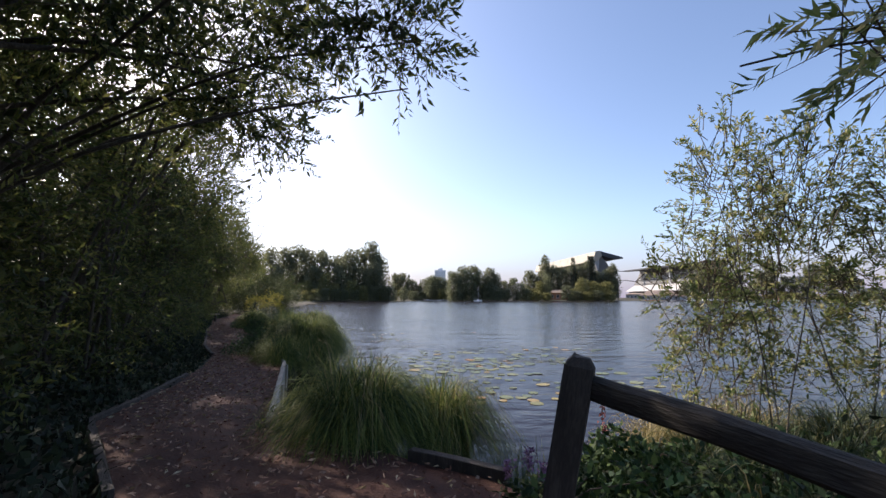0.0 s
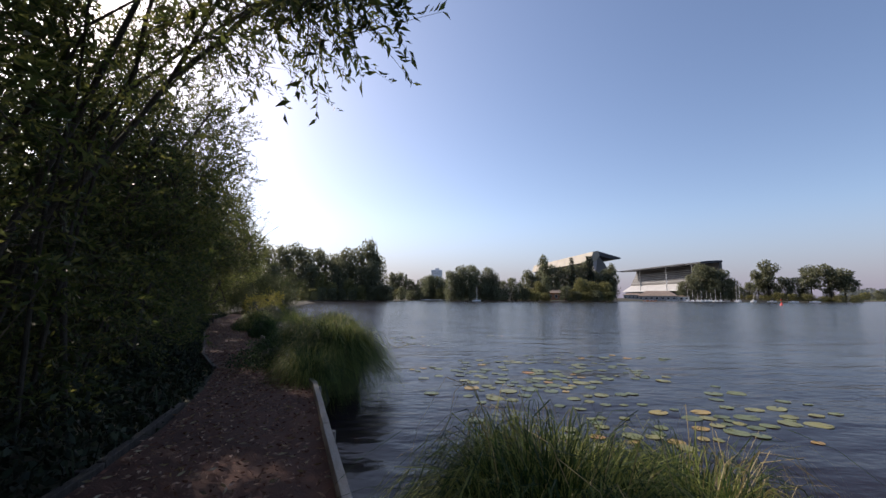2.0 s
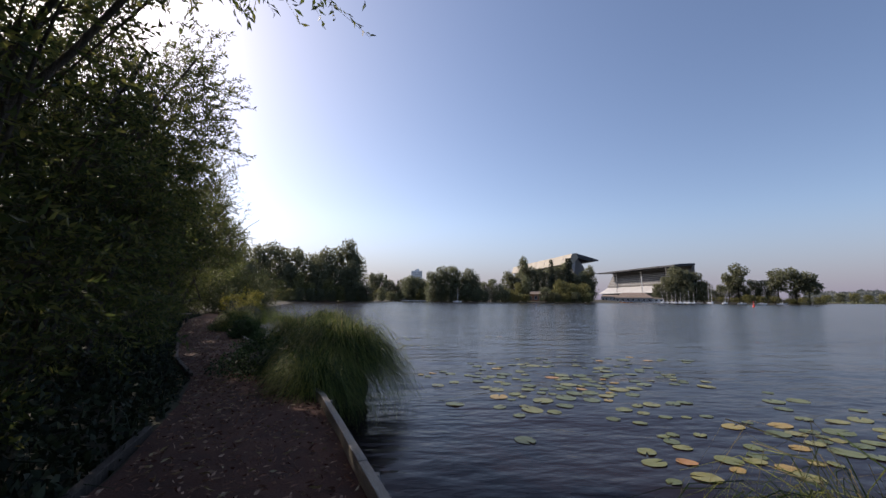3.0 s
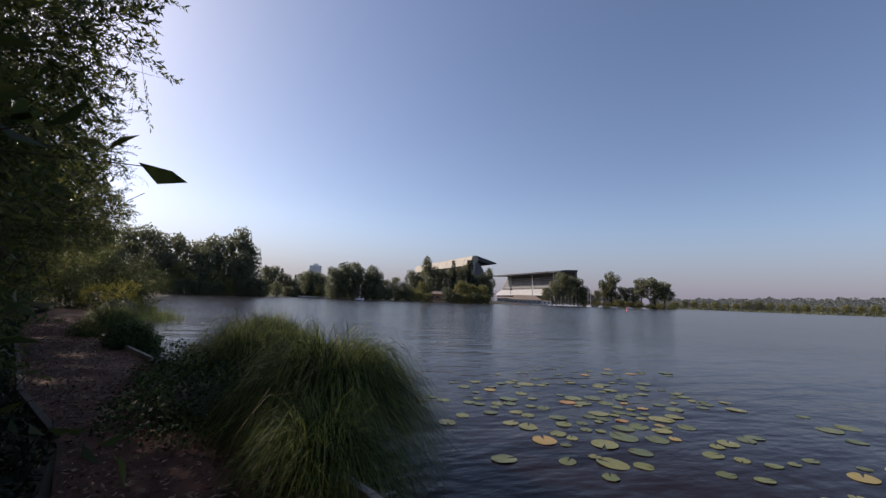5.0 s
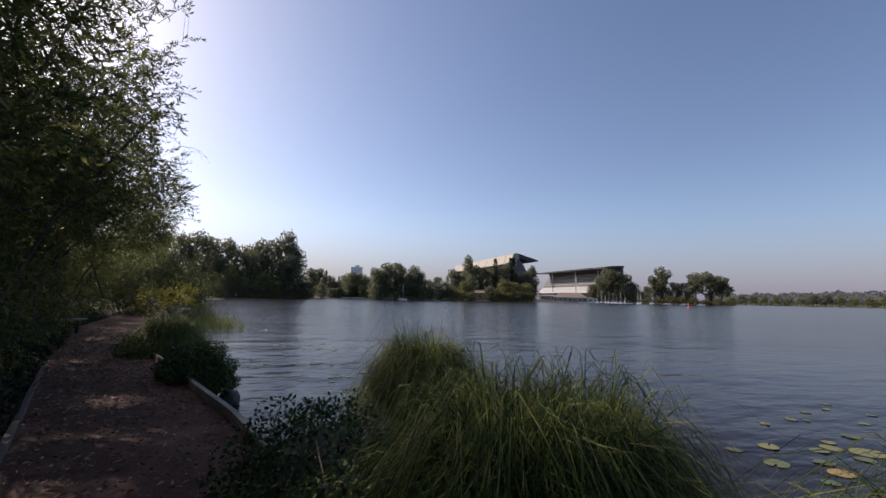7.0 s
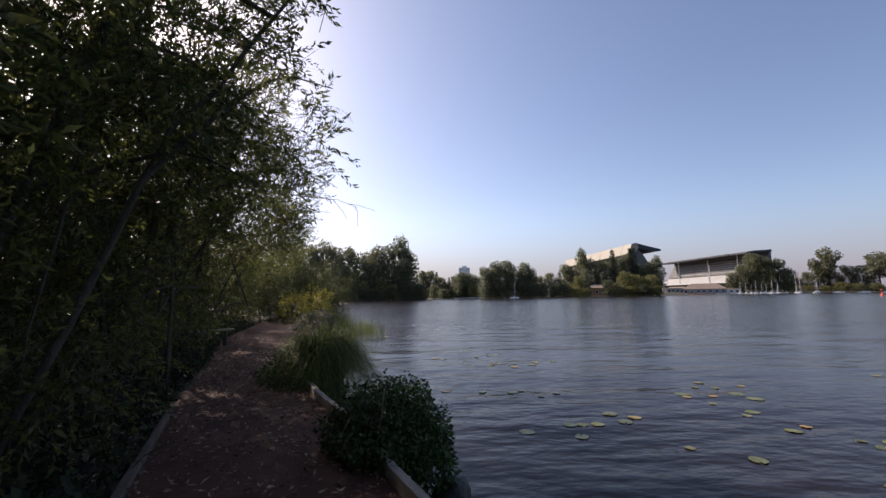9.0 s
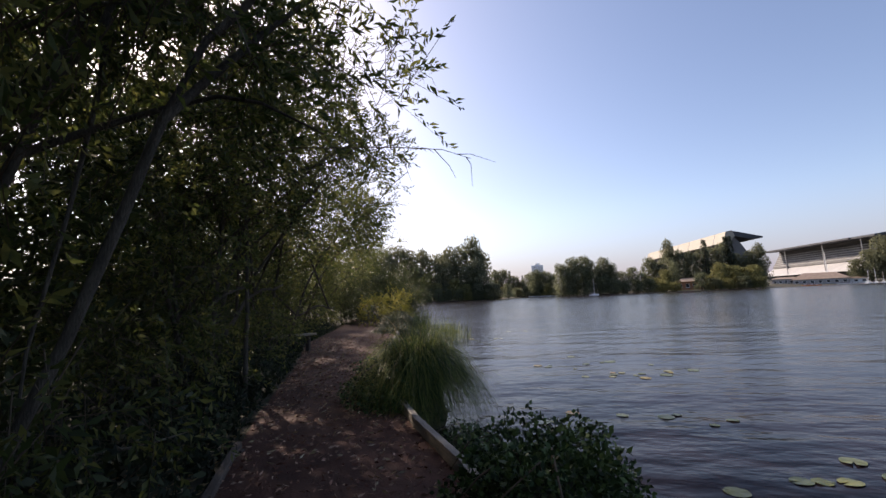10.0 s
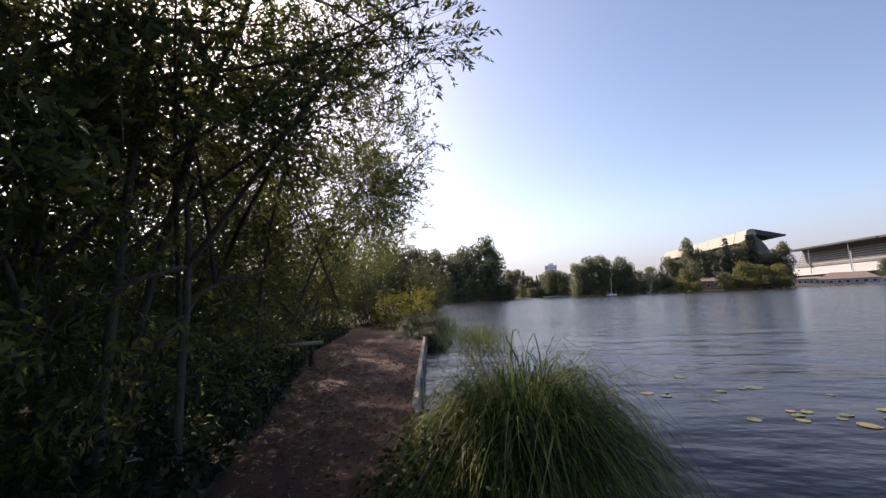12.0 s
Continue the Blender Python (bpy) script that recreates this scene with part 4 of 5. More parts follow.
CLUSTERS = [(2.8, 8.1, 1), (2.3, 12.0, 6), (3.9, 13.2, 7), (3.6, 11.7, 6), (2.8, 10.2, 5), (3.4, 9.1, 8), (4.0, 9.8, 6), (5.1, 9.7, 8), (5.3, 9.2, 6), (4.3, 7.4, 6), (5.3, 8.3, 7),
            (4.9, 7.4, 7), (4.5, 6.8, 3), (5.4, 7.0, 3), (6.2, 8.0, 6), (6.2, 7.5, 5), (7.6, 9.2, 4), (6.4, 7.2, 6), (7.3, 7.8, 6), (6.8, 7.0, 5), (8.2, 8.3, 5), (7.2, 12.0, 6), (6.2, 12.8, 6),
            (5.0, 6.4, 3), (5.4, 14.5, 5), (4.9, 13.0, 6), (4.2, 12.3, 5), (7.7, 13.7, 6), (9.2, 13.4, 5), (4.7, 11.6, 5), (3.7, 11.3, 5), (2.9, 11.1, 5), (4.4, 11.0, 4), (6.1, 11.4, 7), (5.3, 10.9, 6)]
CLUSTERS += [(6.9, 11.2, 7), (5.8, 10.8, 5), (4.3, 10.5, 6), (5.0, 10.4, 6), (3.0, 10.3, 3), (6.8, 14.5, 5), (7.3, 10.8, 6), (7.1, 12.4, 5), (-1.07, 18.7, 4), (-0.2, 18.7, 4), (0.85, 19.7, 3), (2.0, 19.7, 4),
             (1.35, 18.8, 4), (2.9, 20.8, 3), (0.9, 17.7, 2), (2.0, 17.5, 7), (2.5, 17.5, 6), (1.6, 17.0, 4), (6.0, 20.9, 5), (-0.64, 23.8, 6), (-0.1, 24.0, 4), (-2.2, 20.5, 4),
             (-2.2, 24.6, 4), (-1.3, 25.1, 5), (-1.4, 23.4, 5), (-1.05, 20.5, 5), (-3.6, 31.0, 6), (-2.0, 34.0, 5)]
rng = np.random.default_rng(70)
placed = []
for cx, cy, n in CLUSTERS:
    tries = 0
    got = 0
    while got < max(1, int(n * 0.88 + 0.5)) and tries < 80:
        tries += 1
        x, y = cx + rng.normal(0, 0.4), cy + rng.normal(0, 0.32)
        r = rng.uniform(0.07, 0.14) if rng.uniform() < 0.75 else rng.uniform(0.14, 0.19)
        r *= 1.0 if cy < 14 else 0.72
        if any((x - a0) ** 2 + (y - b0) ** 2 < (0.85 * (r + c0)) ** 2 for a0, b0, c0 in placed):
            continue
        placed.append((x, y, r))
        got += 1
        old = rng.uniform() < 0.13
        me = PADS[5 + rng.integers(2)] if old else PADS[rng.integers(5)]
        ob = new("lily_pad", me)
        ob.matrix_basis = pose(x, y, 0.001, rng.normal(0, 1.2), rng.normal(0, 1.2), rng.uniform(0, 360)) @ Matrix.Diagonal((r * 2, r * 2, 1, 1))
        tagged(ob, "orange yellowing lily pad afloat on the lake" if old else "flat green lily pad afloat on the lake", "lily pad", "lily pads")

# ---- chips and fallen leaves on the path ----
rng = np.random.default_rng(80)
n = 15000
cy = -7 + 37 * rng.uniform(0, 1, n) ** 1.1
cu = rng.uniform(0.02, 0.98, n)
cx = left_x(cy) + (right_x(cy) - left_x(cy)) * cu
p = np.stack([cx, cy, level(cy) + 0.02 + 0.03 * np.sin(cu * math.pi) + rng.uniform(0, 0.02, n)], 1)
w3 = unit(rng.normal(size=(n, 3)) * [1, 1, 0.18])
chips = part("bark_chips", leaves(p, w3, rng.uniform(0.02, 0.075, n), rng.uniform(0.008, 0.025, n), rng, 0.05), CHIP)
tagged(chips, "loose reddish bark chips strewn on the path", "bark chips", kind="stuff")
n = 1500
cy = -7 + 37 * rng.uniform(0, 1, n)
cu = rng.uniform(0.0, 1.0, n)
cx = left_x(cy) + (right_x(cy) - left_x(cy)) * cu
p = np.stack([cx, cy, level(cy) + 0.035 + 0.03 * np.sin(cu * math.pi) + rng.uniform(0, 0.015, n)], 1)
fallen = part("fallen_leaves", leaves(p, unit(rng.normal(size=(n, 3)) * [1, 1, 0.1]), rng.uniform(0.04, 0.09, n), 0.018, rng, 0.08), FALLEN)
tagged(fallen, "dry pale willow leaves fallen on the path", "fallen leaves", kind="stuff")

n = 2200
cy = rng.uniform(8, 20, n)
cx = left_x(cy) - 0.1 - np.abs(rng.normal(0, 0.5, n))
p = np.stack([cx, cy, ground_z(cx, cy) + rng.uniform(0.01, 0.05, n)], 1)
litter = part("leaf_litter", leaves(p, unit(rng.normal(size=(n, 3)) * [1, 1, 0.15]), rng.uniform(0.04, 0.11, n), 0.016, rng, 0.08), FALLEN)
tagged(litter, "pale dead leaves and straw along the inner path edge", "leaf litter", kind="stuff")


# ---- the far shore ----
def far_at(az, r):
    t = radians(az)
    return HOME[0] + math.sin(t) * r, HOME[1] + math.cos(t) * r


def high(el, r):
    """The height at which something r metres off shows at that elevation."""
    return 1.6 + r * math.tan(radians(el))


def broad_tree(seed, mat, label, name="far_tree", tall=20.0, wide=14.0, n=3300, foot=-0.12, clump=0.8):
    rng = np.random.default_rng(seed)
    ob = thing(name, 0, 0, 0, label, "tree", "trees on the far shore")
    line = limb_line((0, 0, -1), (rng.normal(0, 0.4), rng.normal(0, 0.4), tall * 0.75), 0, rng, 7)
    part("trunk", tube(line, np.linspace(tall * 0.022, tall * 0.006, 7), 7), BARK, ob, smooth=True)
    pieces = []
    lobes = 30
    for k in range(lobes):
        f = max(0.06, foot + 0.2) + (0.88 - max(0.06, foot + 0.2)) * (k + rng.uniform(0, 1)) / lobes
        belly = math.sin(math.pi * min(1.0, 0.18 + 0.82 * f)) ** 0.6
        turn = k * 2.4 + rng.normal(0, 0.4)
        out = wide * 0.3 * belly * rng.uniform(0.55, 1.15)
        c = np.array([math.cos(turn) * out, math.sin(turn) * out, tall * f])
        r = np.array([wide * rng.uniform(0.15, 0.23), wide * rng.uniform(0.15, 0.23), tall * rng.uniform(0.07, 0.12)])
        r[2] = min(r[2], max(tall - c[2], 0.04 * tall))
        p, d = in_blob(n // lobes, c, r, rng, 0.55)
        p[:, 2] = np.maximum(p[:, 2], 0.3)
        up = unit(d + rng.normal(0, 0.35, d.shape) + [0, 0, 0.25])
        way = unit(np.cross(up, rng.normal(size=d.shape)))
        pieces.append(leaves(p - way * clump * 0.4, way, clump * rng.uniform(0.5, 1.5, len(p)), clump * 0.8, rng, 0.12, up))
        if k % 6 == 0:
            part("branch", tube(limb_line(line[2 + k // 8], c, 0.4, rng, 4), np.linspace(tall * 0.008, 0.04, 4), 5), BARK, ob)
    tagged(part("crown", join(pieces), mat, ob), kind="stuff")
    return ob


def conifer(seed, tall=22.0, wide=6.0, n=800, label="dark pointed conifer on the far shore"):
    rng = np.random.default_rng(seed)
    ob = thing("far_conifer", 0, 0, 0, label, "tree", "trees on the far shore")
    part("trunk", tube(np.array([[0, 0, -1], [0, 0, tall * 0.5], [0, 0, tall * 0.97]]), [tall * 0.015, tall * 0.01, 0.05], 6), BARK, ob)
    f = rng.uniform(0.08, 1, n)
    a0 = rng.uniform(0, 6.28, n)
    tier = 0.75 + 0.25 * np.sin(f * 45)
    r = wide / 2 * (1 - f) ** 0.8 * tier * rng.uniform(0.4, 1, n)
    p = np.stack([np.cos(a0) * r, np.sin(a0) * r, f * tall], 1)
    way = unit(np.stack([np.cos(a0), np.sin(a0), np.full(n, -0.25)], 1) + rng.normal(0, 0.25, (n, 3)))
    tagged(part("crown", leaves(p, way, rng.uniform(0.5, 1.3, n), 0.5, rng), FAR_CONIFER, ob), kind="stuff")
    return ob


def umbrella_tree(seed, tall=18.0, wide=9.0):
    rng = np.random.default_rng(seed)
    ob = thing("far_pine", 0, 0, 0, "round-topped tree on a bare trunk across the lake", "tree", "trees on the far shore")
    part("trunk", tube(limb_line((0, 0, -1), (0.3, 0, tall * 0.85), 0, rng, 6), np.linspace(0.35, 0.12, 6), 6), BARK, ob)
    pieces = []
    for k in range(11):
        c = np.array([rng.normal(0, wide * 0.15), rng.normal(0, wide * 0.15), tall * (0.42 + 0.045 * k)])
        p, d = in_blob(130, c, (wide * 0.26, wide * 0.26, tall * 0.1), rng, 0.4)
        pieces.append(leaves(p, unit(d + rng.normal(0, 0.7, d.shape)), rng.uniform(0.6, 1.3, len(p)), 0.6, rng, 0.15))
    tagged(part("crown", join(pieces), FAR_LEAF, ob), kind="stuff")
    return ob


KINDS = {
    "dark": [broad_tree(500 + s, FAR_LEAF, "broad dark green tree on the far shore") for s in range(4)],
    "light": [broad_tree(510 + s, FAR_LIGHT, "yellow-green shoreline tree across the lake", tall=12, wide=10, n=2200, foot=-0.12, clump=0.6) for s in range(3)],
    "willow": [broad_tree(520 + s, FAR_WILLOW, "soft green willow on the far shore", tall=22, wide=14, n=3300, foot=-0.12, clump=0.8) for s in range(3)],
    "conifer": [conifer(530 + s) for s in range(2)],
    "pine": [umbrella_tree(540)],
}
BASE = {"dark": 20.0, "light": 12.0, "willow": 22.0, "conifer": 22.0, "pine": 18.0}
WIDE = {"dark": 14.0, "light": 10.0, "willow": 14.0, "conifer": 6.0, "pine": 9.0}
used = set()
tree_rng = np.random.default_rng(90)


def grow(kind, az, r, el, wide=None):
    """A tree of that kind whose top shows at that elevation; wide in degrees."""
    x, y = far_at(az, r)
    tall = (high(el, r) - 0.3) * (1.08 if kind in ("dark", "willow") else 1.0)
    s = tall / BASE[kind]
    sw = s if wide is None else r * radians(wide) / WIDE[kind]
    options = KINDS[kind]
    src = options[tree_rng.integers(len(options))]
    m = Matrix.Translation((x, y, float(ground_z(x, y)) - 0.15)) @ pose(0, 0, 0, 0, 0, tree_rng.uniform(0, 360)) @ Matrix.Diagonal((sw, sw, s, 1))
    if src.name not in used:
        used.add(src.name)
        src.matrix_basis = m
        return src
    return copy_thing(src, m)


# the wood across the inlet
for az, el in ((-22, 5.0), (-19.5, 5.2), (-17.3, 5.4), (-15.4, 5.5), (-13.8, 6.0), (-12.2, 5.8), (-10.4, 5.6), (-8.6, 5.9), (-6.9, 5.8), (-5.2, 6.2), (-3.7, 6.1), (-2.6, 5.5)):
    grow("dark", az, 222, el, 3.6)
for az, el in ((-20.5, 4.2), (-16.4, 4.4), (-11.2, 4.8), (-7.7, 4.6), (-4.5, 4.7), (-3.0, 4.4)):
    grow("dark", az, 212, el, 3.4)
for az, el, w in ((-18, 3.0, 2.6), (-14.6, 3.0, 2.4), (-12.6, 2.6, 2.4), (-10.0, 3.9, 2.2), (-8.6, 2.4, 2.4), (-6.2, 2.9, 2.6), (-4.6, 2.4, 2.2)):
    grow("light", az, 206, el, w)
for az, el in ((-3.2, 2.0), (-1.9, 1.8), (-0.9, 1.6)):
    grow("dark", az, 208, el, 2.6)
# the low dark trees and spires beyond
for az, el, k in ((-0.6, 3.3, "conifer"), (-0.1, 3.0, "conifer"), (1.4, 3.1, "conifer"), (1.9, 2.7, "conifer"), (2.5, 2.5, "conifer"), (3.1, 2.8, "conifer")):
    grow(k, az, 335, el)
for az, el in ((-0.4, 2.3), (0.6, 2.4), (1.8, 2.2), (3.0, 2.3), (4.0, 2.4), (4.9, 2.4)):
    grow("dark", az, 325, el, 2.2)
for az, el in ((4.7, 3.3), (5.5, 3.4), (6.3, 3.3), (7.0, 2.8)):
    grow("willow", az, 305, el, 2.3)
for az, el in ((0.3, 1.0), (1.6, 1.1), (2.8, 1.0), (5.6, 1.0), (7.0, 1.1)):
    grow("light", az, 315, el, 1.8)
# the round willows in the middle
for az, el, w in ((8.1, 4.2, 2.6), (9.5, 4.8, 3.0), (10.8, 4.9, 3.0), (11.9, 4.5, 2.6), (9.0, 3.6, 3.0), (11.2, 3.4, 2.8)):
    grow("willow", az, 262, el, w)
for az, el, w in ((13.4, 3.9, 2.2), (14.3, 3.0, 2.0), (12.7, 3.0, 2.0), (13.8, 2.4, 2.4)):
    grow("dark", az, 264, el, w)
for az, el, w in ((15.3, 2.5, 2.2), (16.6, 2.5, 2.2), (17.7, 2.4, 2.0), (14.6, 1.7, 1.8)):
    grow("willow", az, 268, el, w)
# the mixed trees before the stadium
for az, el, w in ((18.6, 2.8, 2.4), (19.6, 3.5, 2.4), (20.8, 4.3, 2.4), (21.9, 3.9, 2.4), (24.2, 3.7, 2.2), (25.2, 3.9, 2.2), (26.3, 4.3, 2.4), (27.4, 4.0, 2.4), (28.4, 3.3, 2.2), (29.3, 2.4, 1.8), (23.1, 3.5, 2.2)):
    grow("dark", az, 308, el, w)
for az, el in ((24.6, 5.8), (26.7, 6.3), (27.1, 6.0)):
    grow("conifer", az, 305, el, 1.7)
for az, el, w in ((18.3, 1.7, 2.0), (19.3, 1.8, 2.0), (25.8, 3.0, 2.6), (27.4, 2.9, 2.8), (28.9, 2.5, 2.6), (24.9, 1.6, 1.8), (20.3, 2.6, 1.8)):
    grow("light", az, 276, el, w)
grow("willow", 21.2, 277, 3.6, 1.8)
for az, el, w in ((28.8, 4.2, 2.4), (29.6, 3.3, 2.0)):
    grow("dark", az, 306, el, w)
for az, el, w in ((37.2, 2.3, 2.0), (38.2, 3.2, 2.6), (39.2, 3.5, 2.8), (40.2, 3.3, 2.8), (41.2, 3.0, 2.6), (42.0, 2.0, 2.2)):
    grow("dark", az, 415, el, w)
for az, el in ((44.4, 3.2), (48.8, 2.4), (50.3, 2.6), (51.3, 2.2)):
    grow("pine", az, 450, el, 1.7)
grow("pine", 45.3, 450, 2.9, 1.4)
for az, el, w in ((43.6, 1.5, 1.6), (44.9, 2.0, 1.7), (46.6, 2.6, 1.7), (47.4, 2.0, 1.4), (42.6, 1.1, 1.5), (45.7, 1.4, 1.6), (48.2, 1.2, 1.4), (50.1, 1.4, 1.5)):
    grow("dark", az, 455, el, w)
for az in np.arange(42.5, 52.5, 1.2):
    grow("light", float(az), 442, float(tree_rng.uniform(0.4, 0.9)), 1.7)

for az in np.arange(-22, 30.5, 1.35):
    shore = float(np.interp(az, FAR_AZ, FAR_R))
    if 21.9 < az < 23.9:
        continue
    grow("light" if tree_rng.uniform() < 0.35 else "willow", float(az), shore + 4, float(tree_rng.uniform(0.9, 1.7)), 2.0)

# the wooded hills far off
rng = np.random.default_rng(95)
for az in np.arange(52, 76, 1.0):
    grow("light" if tree_rng.uniform() < 0.7 else "dark", float(az), 935, float(tree_rng.uniform(0.55, 1.0)), 1.3)
n = 24000
az = rng.uniform(50, 112, n)
ridge = np.interp(az, [50, 55, 60, 66, 72, 112], [1.0, 1.15, 1.35, 1.5, 1.75, 1.75]) * (1 + 0.06 * np.sin(az * 2.1) + 0.05 * np.sin(az * 5.7))
f = rng.uniform(0, 1, n) ** 0.7
rr = 950 + 750 * f
hx, hy = HOME[0] + np.sin(np.radians(az)) * rr, HOME[1] + np.cos(np.radians(az)) * rr
hz = np.tan(np.radians(ridge)) * rr * f ** 1.1
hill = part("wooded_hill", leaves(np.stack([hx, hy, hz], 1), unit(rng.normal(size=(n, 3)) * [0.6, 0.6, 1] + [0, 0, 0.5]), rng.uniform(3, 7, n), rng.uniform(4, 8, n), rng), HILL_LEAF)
tagged(hill, "low hazy wooded hills beyond the lake", "hills", kind="stuff")
n = 2600
az = rng.uniform(50.5, 112, n)
rr = rng.uniform(905, 935, n)
p = np.stack([HOME[0] + np.sin(np.radians(az)) * rr, HOME[1] + np.cos(np.radians(az)) * rr, np.zeros(n)], 1)
reed = part("far_reeds", leaves(p, unit(rng.normal(size=(n, 3)) * 0.4 + [0, 0, 1]), rng.uniform(2, 5, n), 5.0, rng), FAR_WILLOW)
tagged(reed, "yellow-green reed belt on the distant shore", "reeds", kind="stuff")


# ---- stadium, buildings and boats ----
def turned(az, r, z=0.0):
    """A pose on the far shore whose x points right and y away, as seen over the lake."""
    x, y = far_at(az, r)
    return pose(x, y, z, 0, 0, -az)


def prism(bm, outline, y0, y1):
    """A solid of an x-z outline between two depths."""
    a0 = [bm.verts.new((x, y0, z)) for x, z in outline]
    b0 = [bm.verts.new((x, y1, z)) for x, z in outline]
    n = len(outline)
    bm.faces.new(a0)
    bm.faces.new(b0[::-1])
    for k in range(n):
        bm.faces.new((a0[k], b0[k], b0[(k + 1) % n], a0[(k + 1) % n]))
    return bm


stand = thing("stadium_stand", 205, 480, 0, "stadium grandstand with a cream cantilever roof", "stadium", "stadium")
part("roof", prism(bmesh.new(), [(-16, 39), (-13, 48.5), (-8, 49.3), (-6.2, 44.5), (-11, 39)], -87, 98), ROOF_CREAM, stand, "cream curved roof back")
part("canopy", prism(bmesh.new(), [(-7.9, 49.2), (16, 43), (16, 41.8), (6, 41.5), (-6.1, 44.4)], -86, 97), ROOF_DARK, stand, "dark cantilever canopy")
part("seating", prism(bmesh.new(), [(-10, 0), (-10, 41), (-5, 43.5), (0, 37), (11, 18), (11, 0)], -84, 95), SHADED_CONCRETE, stand)
for k in range(9):
    part("rib", prism(bmesh.new(), [(-14.6, 39.5), (-9, 44.5), (-9, 38), (-10.2, 30), (-11.4, 30)], -86 + 22 * k, -85 + 22 * k), CONCRETE, stand)
for k in range(7):
    part("panel_joint", prism(bmesh.new(), [(-16.15, 39.2), (-13.15, 48.5), (-12.9, 48.6), (-15.8, 39.2)], -70 + 25 * k, -69.4 + 25 * k), CONCRETE, stand)
stand = thing("stadium_stand", 365, 540, 0, "stadium grandstand with a long grey roof and pale seating", "stadium", "stadium")
part("roof", prism(bmesh.new(), [(-13, 44), (-13, 45.6), (-4, 47), (15, 48), (15, 45.4)], -88, 88), ROOF_DARK, stand, "long dark grey roof")
part("roof_edge", prism(bmesh.new(), [(-14, 44.2), (-14, 46), (-13.1, 46), (-13.1, 44.2)], -60, 88), ROOF_DARK, stand, "dark roof edge")
part("truss", prism(bmesh.new(), [(-26, 44.6), (-14.1, 45.4), (-14.1, 44.2), (-26, 43.9)], 80, 84), ROOF_DARK, stand)
# shade under the roof is put into the wall and upper tier colour
part("back_wall", prism(bmesh.new(), [(12, 0), (12, 45.2), (15, 45.2), (15, 0)], -87, 88), SHADED_CONCRETE, stand)
part("upper_tier", prism(bmesh.new(), [(1, 23), (11.8, 42), (11.8, 22)], -72, 87), SHADED_CONCRETE, stand)
part("lower_tier", prism(bmesh.new(), [(-14, 12.5), (2, 22.5), (2, 12)], -66, 87), SEAT_WHITE, stand, "pale lower seating tier")
part("plinth", prism(bmesh.new(), [(-8, 0), (-8, 11.8), (11.8, 11.8), (11.8, 0)], -66, 87), SHADED_CONCRETE, stand)
for k in range(6):
    part("seating_row", prism(bmesh.new(), [(2.5 + 1.5 * k, 25.2 + 2.65 * k), (2.5 + 1.5 * k, 26.4 + 2.65 * k), (3.4 + 1.5 * k, 26.4 + 2.65 * k)], -65, 86), CONCRETE, stand)
part("stair_tower", prism(bmesh.new(), [(-10, 0), (-10, 27), (6, 27), (6, 0)], -86, -67), CONCRETE, stand)
for k in range(4):
    part("window_band", prism(bmesh.new(), [(-10.4, 8 + 4.6 * k), (-10.4, 10.2 + 4.6 * k), (4.5, 10.2 + 4.6 * k), (4.5, 8 + 4.6 * k)], -86.4, -68), GLASS, stand)
for y in (-70, -20, 40):
    part("column", tube(np.array([[-11, y, 0], [-11, y, 44.5]]), [0.45, 0.4], 6), CONCRETE, stand)
part("light_mast", tube(np.array([[-24, -40, 0], [-24, -40, 34]]), [0.5, 0.35], 6), WHITE, stand)

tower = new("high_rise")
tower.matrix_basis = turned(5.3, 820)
tagged(tower, "pale grey hazy tower block above the far trees", "building")
# white walls pale the tower as distance haze would
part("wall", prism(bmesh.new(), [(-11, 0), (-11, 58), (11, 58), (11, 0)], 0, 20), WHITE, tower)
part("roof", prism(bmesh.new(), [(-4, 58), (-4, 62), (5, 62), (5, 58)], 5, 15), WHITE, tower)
for k in range(8):
    for c in range(6):
        x0, z0 = -9.4 + 3.4 * c, 30 + 3.4 * k
        part("window", prism(bmesh.new(), [(x0, z0), (x0, z0 + 1.2), (x0 + 1.4, z0 + 1.2), (x0 + 1.4, z0)], -0.2, 0.5), GLASS, tower)


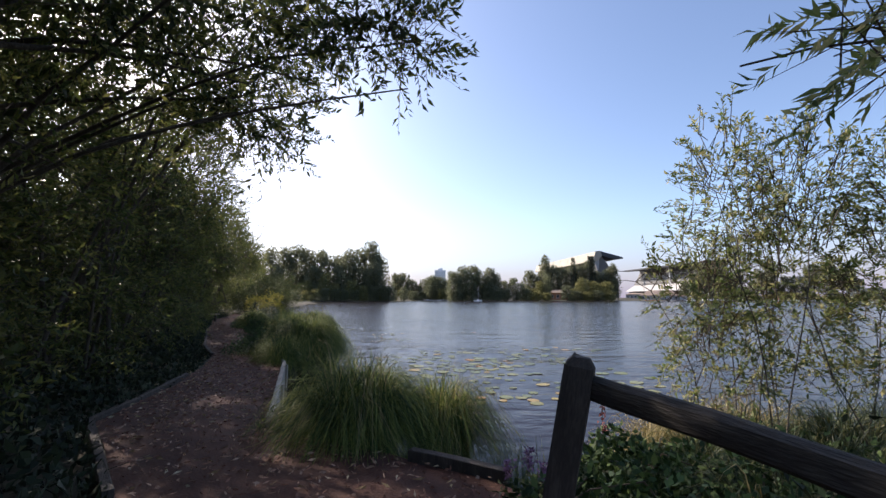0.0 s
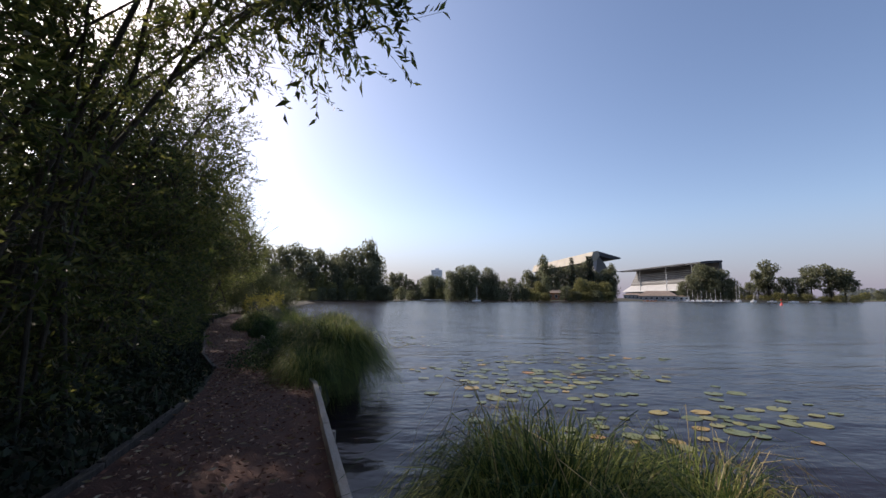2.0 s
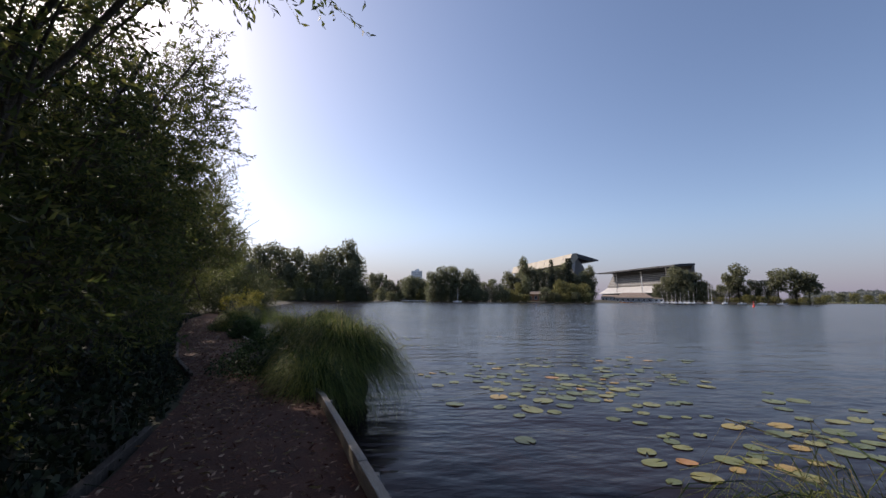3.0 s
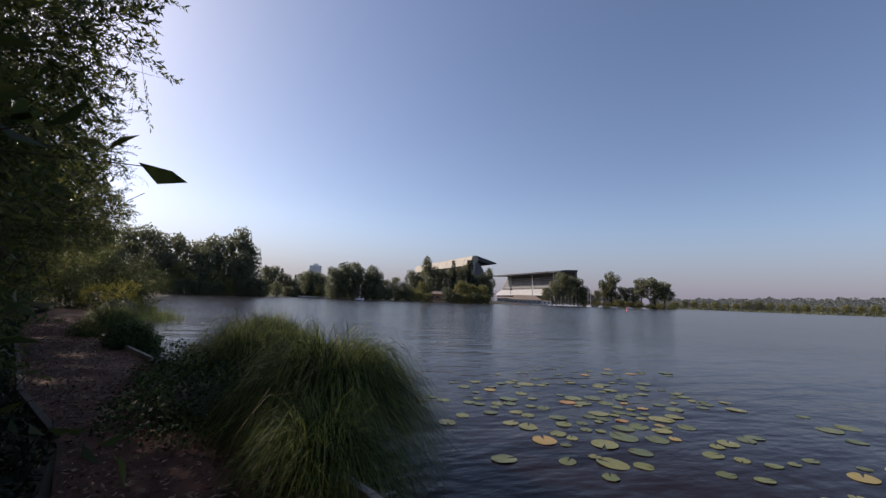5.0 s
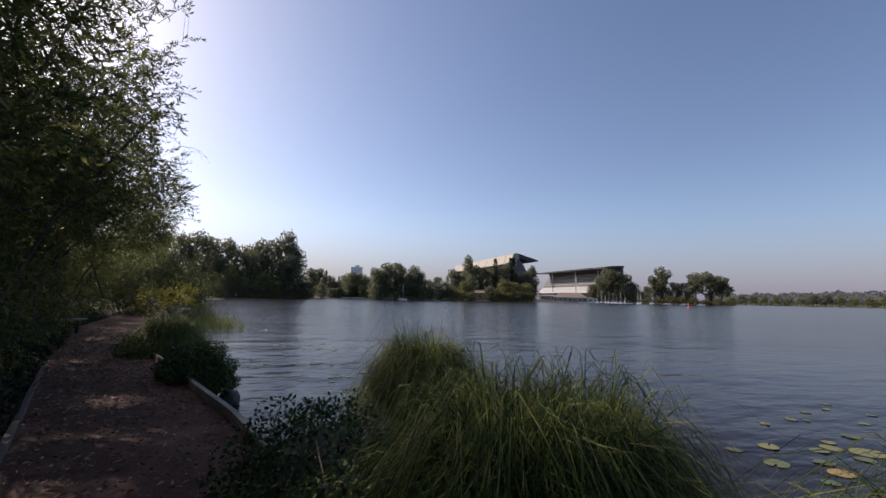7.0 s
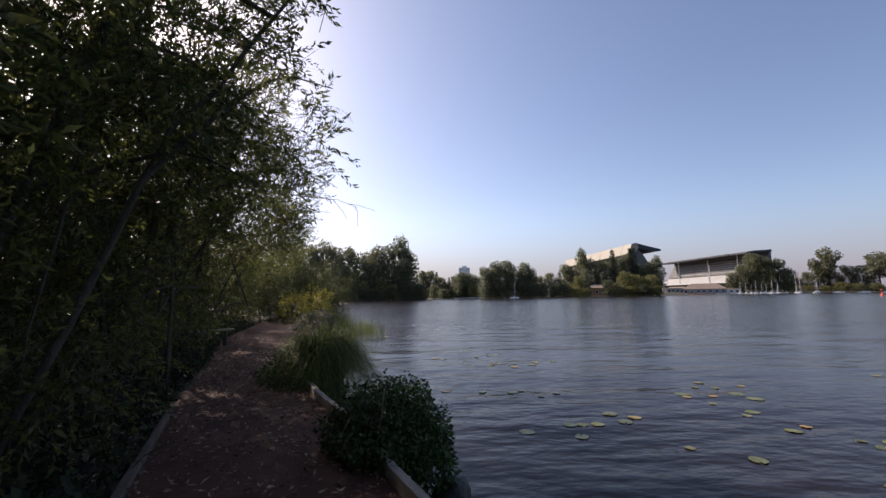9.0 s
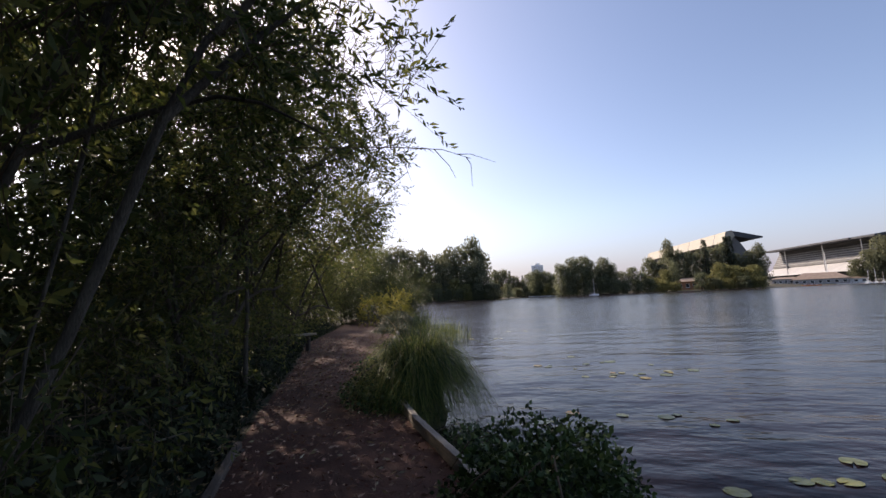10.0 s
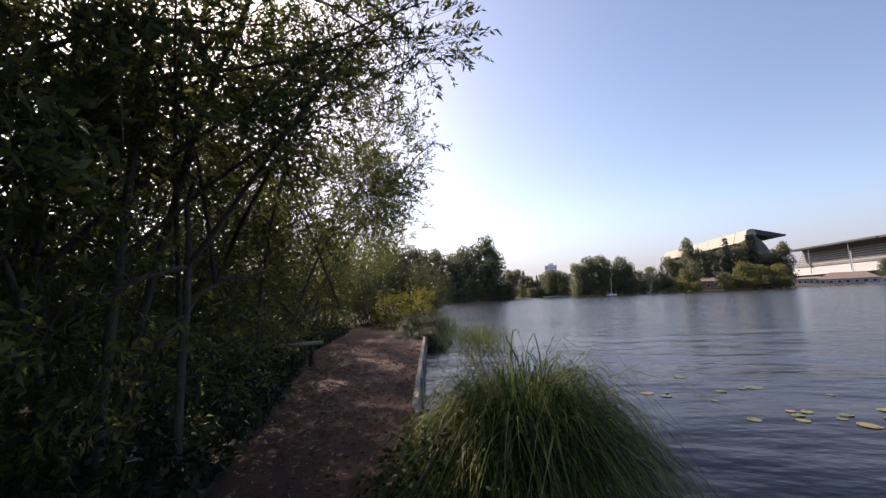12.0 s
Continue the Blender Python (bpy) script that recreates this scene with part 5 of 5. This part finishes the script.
def house(az, r, wide, tall, deep, wall, label, roof_up=3.0, panes=4):
    ob = new("lakeside_house")
    x, y = far_at(az, r)
    ob.matrix_basis = turned(az, r, float(ground_z(x, y)) - 0.3)
    tagged(ob, label, "building", "buildings on the far shore")
    h = wide / 2
    part("wall", prism(bmesh.new(), [(-h, 0), (-h, tall), (h, tall), (h, 0)], 0, deep), wall, ob)
    bm = bmesh.new()
    v = [bm.verts.new(c) for c in ((-h - 1, -1, tall), (h + 1, -1, tall), (h + 1, deep + 1, tall), (-h - 1, deep + 1, tall), (-h * 0.6, deep / 2, tall + roof_up), (h * 0.6, deep / 2, tall + roof_up))]
    for f in ((0, 1, 5, 4), (1, 2, 5), (2, 3, 4, 5), (3, 0, 4), (3, 2, 1, 0)):
        bm.faces.new([v[k] for k in f])
    part("roof", bm, BROWN_ROOF, ob, "brown hipped roof")
    for k in range(panes):
        x0 = -h + (k + 0.25) * wide / panes
        x1 = x0 + wide / panes * 0.5
        window = part("window", prism(bmesh.new(), [(x0, tall * 0.3), (x0, tall * 0.75), (x1, tall * 0.75), (x1, tall * 0.3)], -0.1, 0.3), WHITE, ob)
        part("pane", prism(bmesh.new(), [(x0 + 0.12, tall * 0.3 + 0.12), (x0 + 0.12, tall * 0.75 - 0.12), (x1 - 0.12, tall * 0.75 - 0.12), (x1 - 0.12, tall * 0.3 + 0.12)], -0.16, 0.1), GLASS, window)
        part("sill", prism(bmesh.new(), [(x0 - 0.1, tall * 0.3 - 0.12), (x0 - 0.1, tall * 0.3 - 0.01), (x1 + 0.1, tall * 0.3 - 0.01), (x1 + 0.1, tall * 0.3 - 0.12)], -0.3, 0.1), WHITE, window)


house(22.9, 292, 15, 5.2, 10, BRICK, "brick house half hidden by shore trees", 2.2)
house(34.4, 402, 30, 4.2, 16, CONCRETE, "low pavilion with a broad brown roof by the docks", 4.6, 7)
house(31.7, 404, 16, 4.6, 12, CONCRETE, "pale low boathouse beside the docks", 1.4, 5)
house(37.0, 410, 12, 3.4, 8, WHITE, "small pale shed by the moorings", 1.4, 3)


def dock(az0, az1, r, label):
    ob = new("dock")
    mid = (az0 + az1) / 2
    half = r * radians(az1 - az0) / 2
    ob.matrix_basis = turned(mid, r)
    tagged(ob, label, "dock", "docks")
    part("deck", prism(bmesh.new(), [(-half, 0.25), (-half, 0.7), (half, 0.7), (half, 0.25)], 0, 2.5), WHITE, ob)
    for k in range(8):
        x = -half + (k + 0.5) * half / 4
        part("pile", tube(np.array([[x, 0.2, -1], [x, 0.2, 1.3]]), [0.18, 0.15], 6), DARK_WOOD, ob)


dock(3.7, 8.1, 280, "long white dock under the far trees")
dock(35.5, 42.0, 372, "white mooring dock below the stadium")
dock(29.0, 31.6, 376, "white mooring dock below the stadium")


def boat(az, r, long, mast, hull_mat=WHITE, label="small white sailboat with a bare mast", turn=0.0):
    ob = new("sailboat")
    x, y = far_at(az, r)
    ob.matrix_basis = turned(az, r) @ pose(0, 0, 0, 0, 0, turn)
    tagged(ob, label, "boat", "moored boats")
    bm = bmesh.new()
    rings = []
    for k in range(9):
        f = k / 8
        w0 = long * 0.14 * math.sin(min(1, (1 - f) * 1.6 + 0.05) * math.pi / 2)
        zt = long * (0.12 + 0.05 * f * f)
        rings.append([bm.verts.new((long * (f - 0.5), s * w0 * a0, b0)) for s, a0, b0 in ((1, 1, zt), (1, 0.8, 0.02), (1, 0.0, -0.2), (-1, 0.8, 0.02), (-1, 1, zt))])
    for r0, r1 in zip(rings, rings[1:]):
        for k in range(5):
            bm.faces.new((r0[k], r0[(k + 1) % 5], r1[(k + 1) % 5], r1[k]))
    bm.faces.new(rings[0])
    bm.faces.new(rings[-1][::-1])
    part("hull", bm, hull_mat, ob)
    bm = bmesh.new()
    box_mesh(bm, (-long * 0.2, -long * 0.07, long * 0.12), (long * 0.12, long * 0.07, long * 0.2), 0.05)
    part("cabin", bm, WHITE, ob)
    if mast:
        pole = part("mast", tube(np.array([[0.05 * long, 0, 0.1], [0.05 * long, 0, mast]]), [0.09, 0.06], 6), WHITE, ob)
        part("boom", tube(np.array([[0.05 * long, 0, long * 0.28], [-0.4 * long, 0, long * 0.27]]), [0.06, 0.05], 6), WHITE, ob)
        for e0 in (0.48, -0.48):
            part("stay", tube(np.array([[0.05 * long, 0, mast * 0.97], [e0 * long, 0, long * 0.16]]), [0.025, 0.025], 4), GREY_WOOD, pole)


boat(11.9, 225, 4.8, 8.6)
for k, az in enumerate((37.8, 38.3, 38.8, 39.2, 39.7, 40.1, 40.6, 41.1, 42.6, 42.9, 44.2)):
    boat(az, 366 + 3 * (k % 3), 6.5, 8.5 + 1.6 * math.sin(k * 2.3) + (6 if az > 42 and az < 43 else 0), label="white sailboat moored at the dock", turn=70 + 9 * math.sin(k))
for az in (30.9, 45.8, 47.6, 49.3):
    boat(az, 360, 5.5, 0, label="low white motor boat at its mooring")
for k, az in enumerate((33.2, 33.7, 34.1)):
    boat(az, 372, 4.2, 0, ORANGE, "orange open boat pulled up by the dock")

buoy = thing("channel_buoy", *far_at(48.5, 165), 0, "red channel marker buoy afloat on the lake", "buoy")
part("float", tube(np.array([[0, 0, -0.3], [0, 0, 0.25], [0, 0, 0.3], [0, 0, 0.85], [0, 0, 1.0]]), [0.45, 0.45, 0.28, 0.2, 0.02], 12), RED, buoy, smooth=False)
part("top_mark", tube(np.array([[0, 0, 1.4], [0, 0, 1.45], [0, 0, 1.75], [0, 0, 1.8]]), [0.02, 0.22, 0.18, 0.02], 10), RED, buoy)
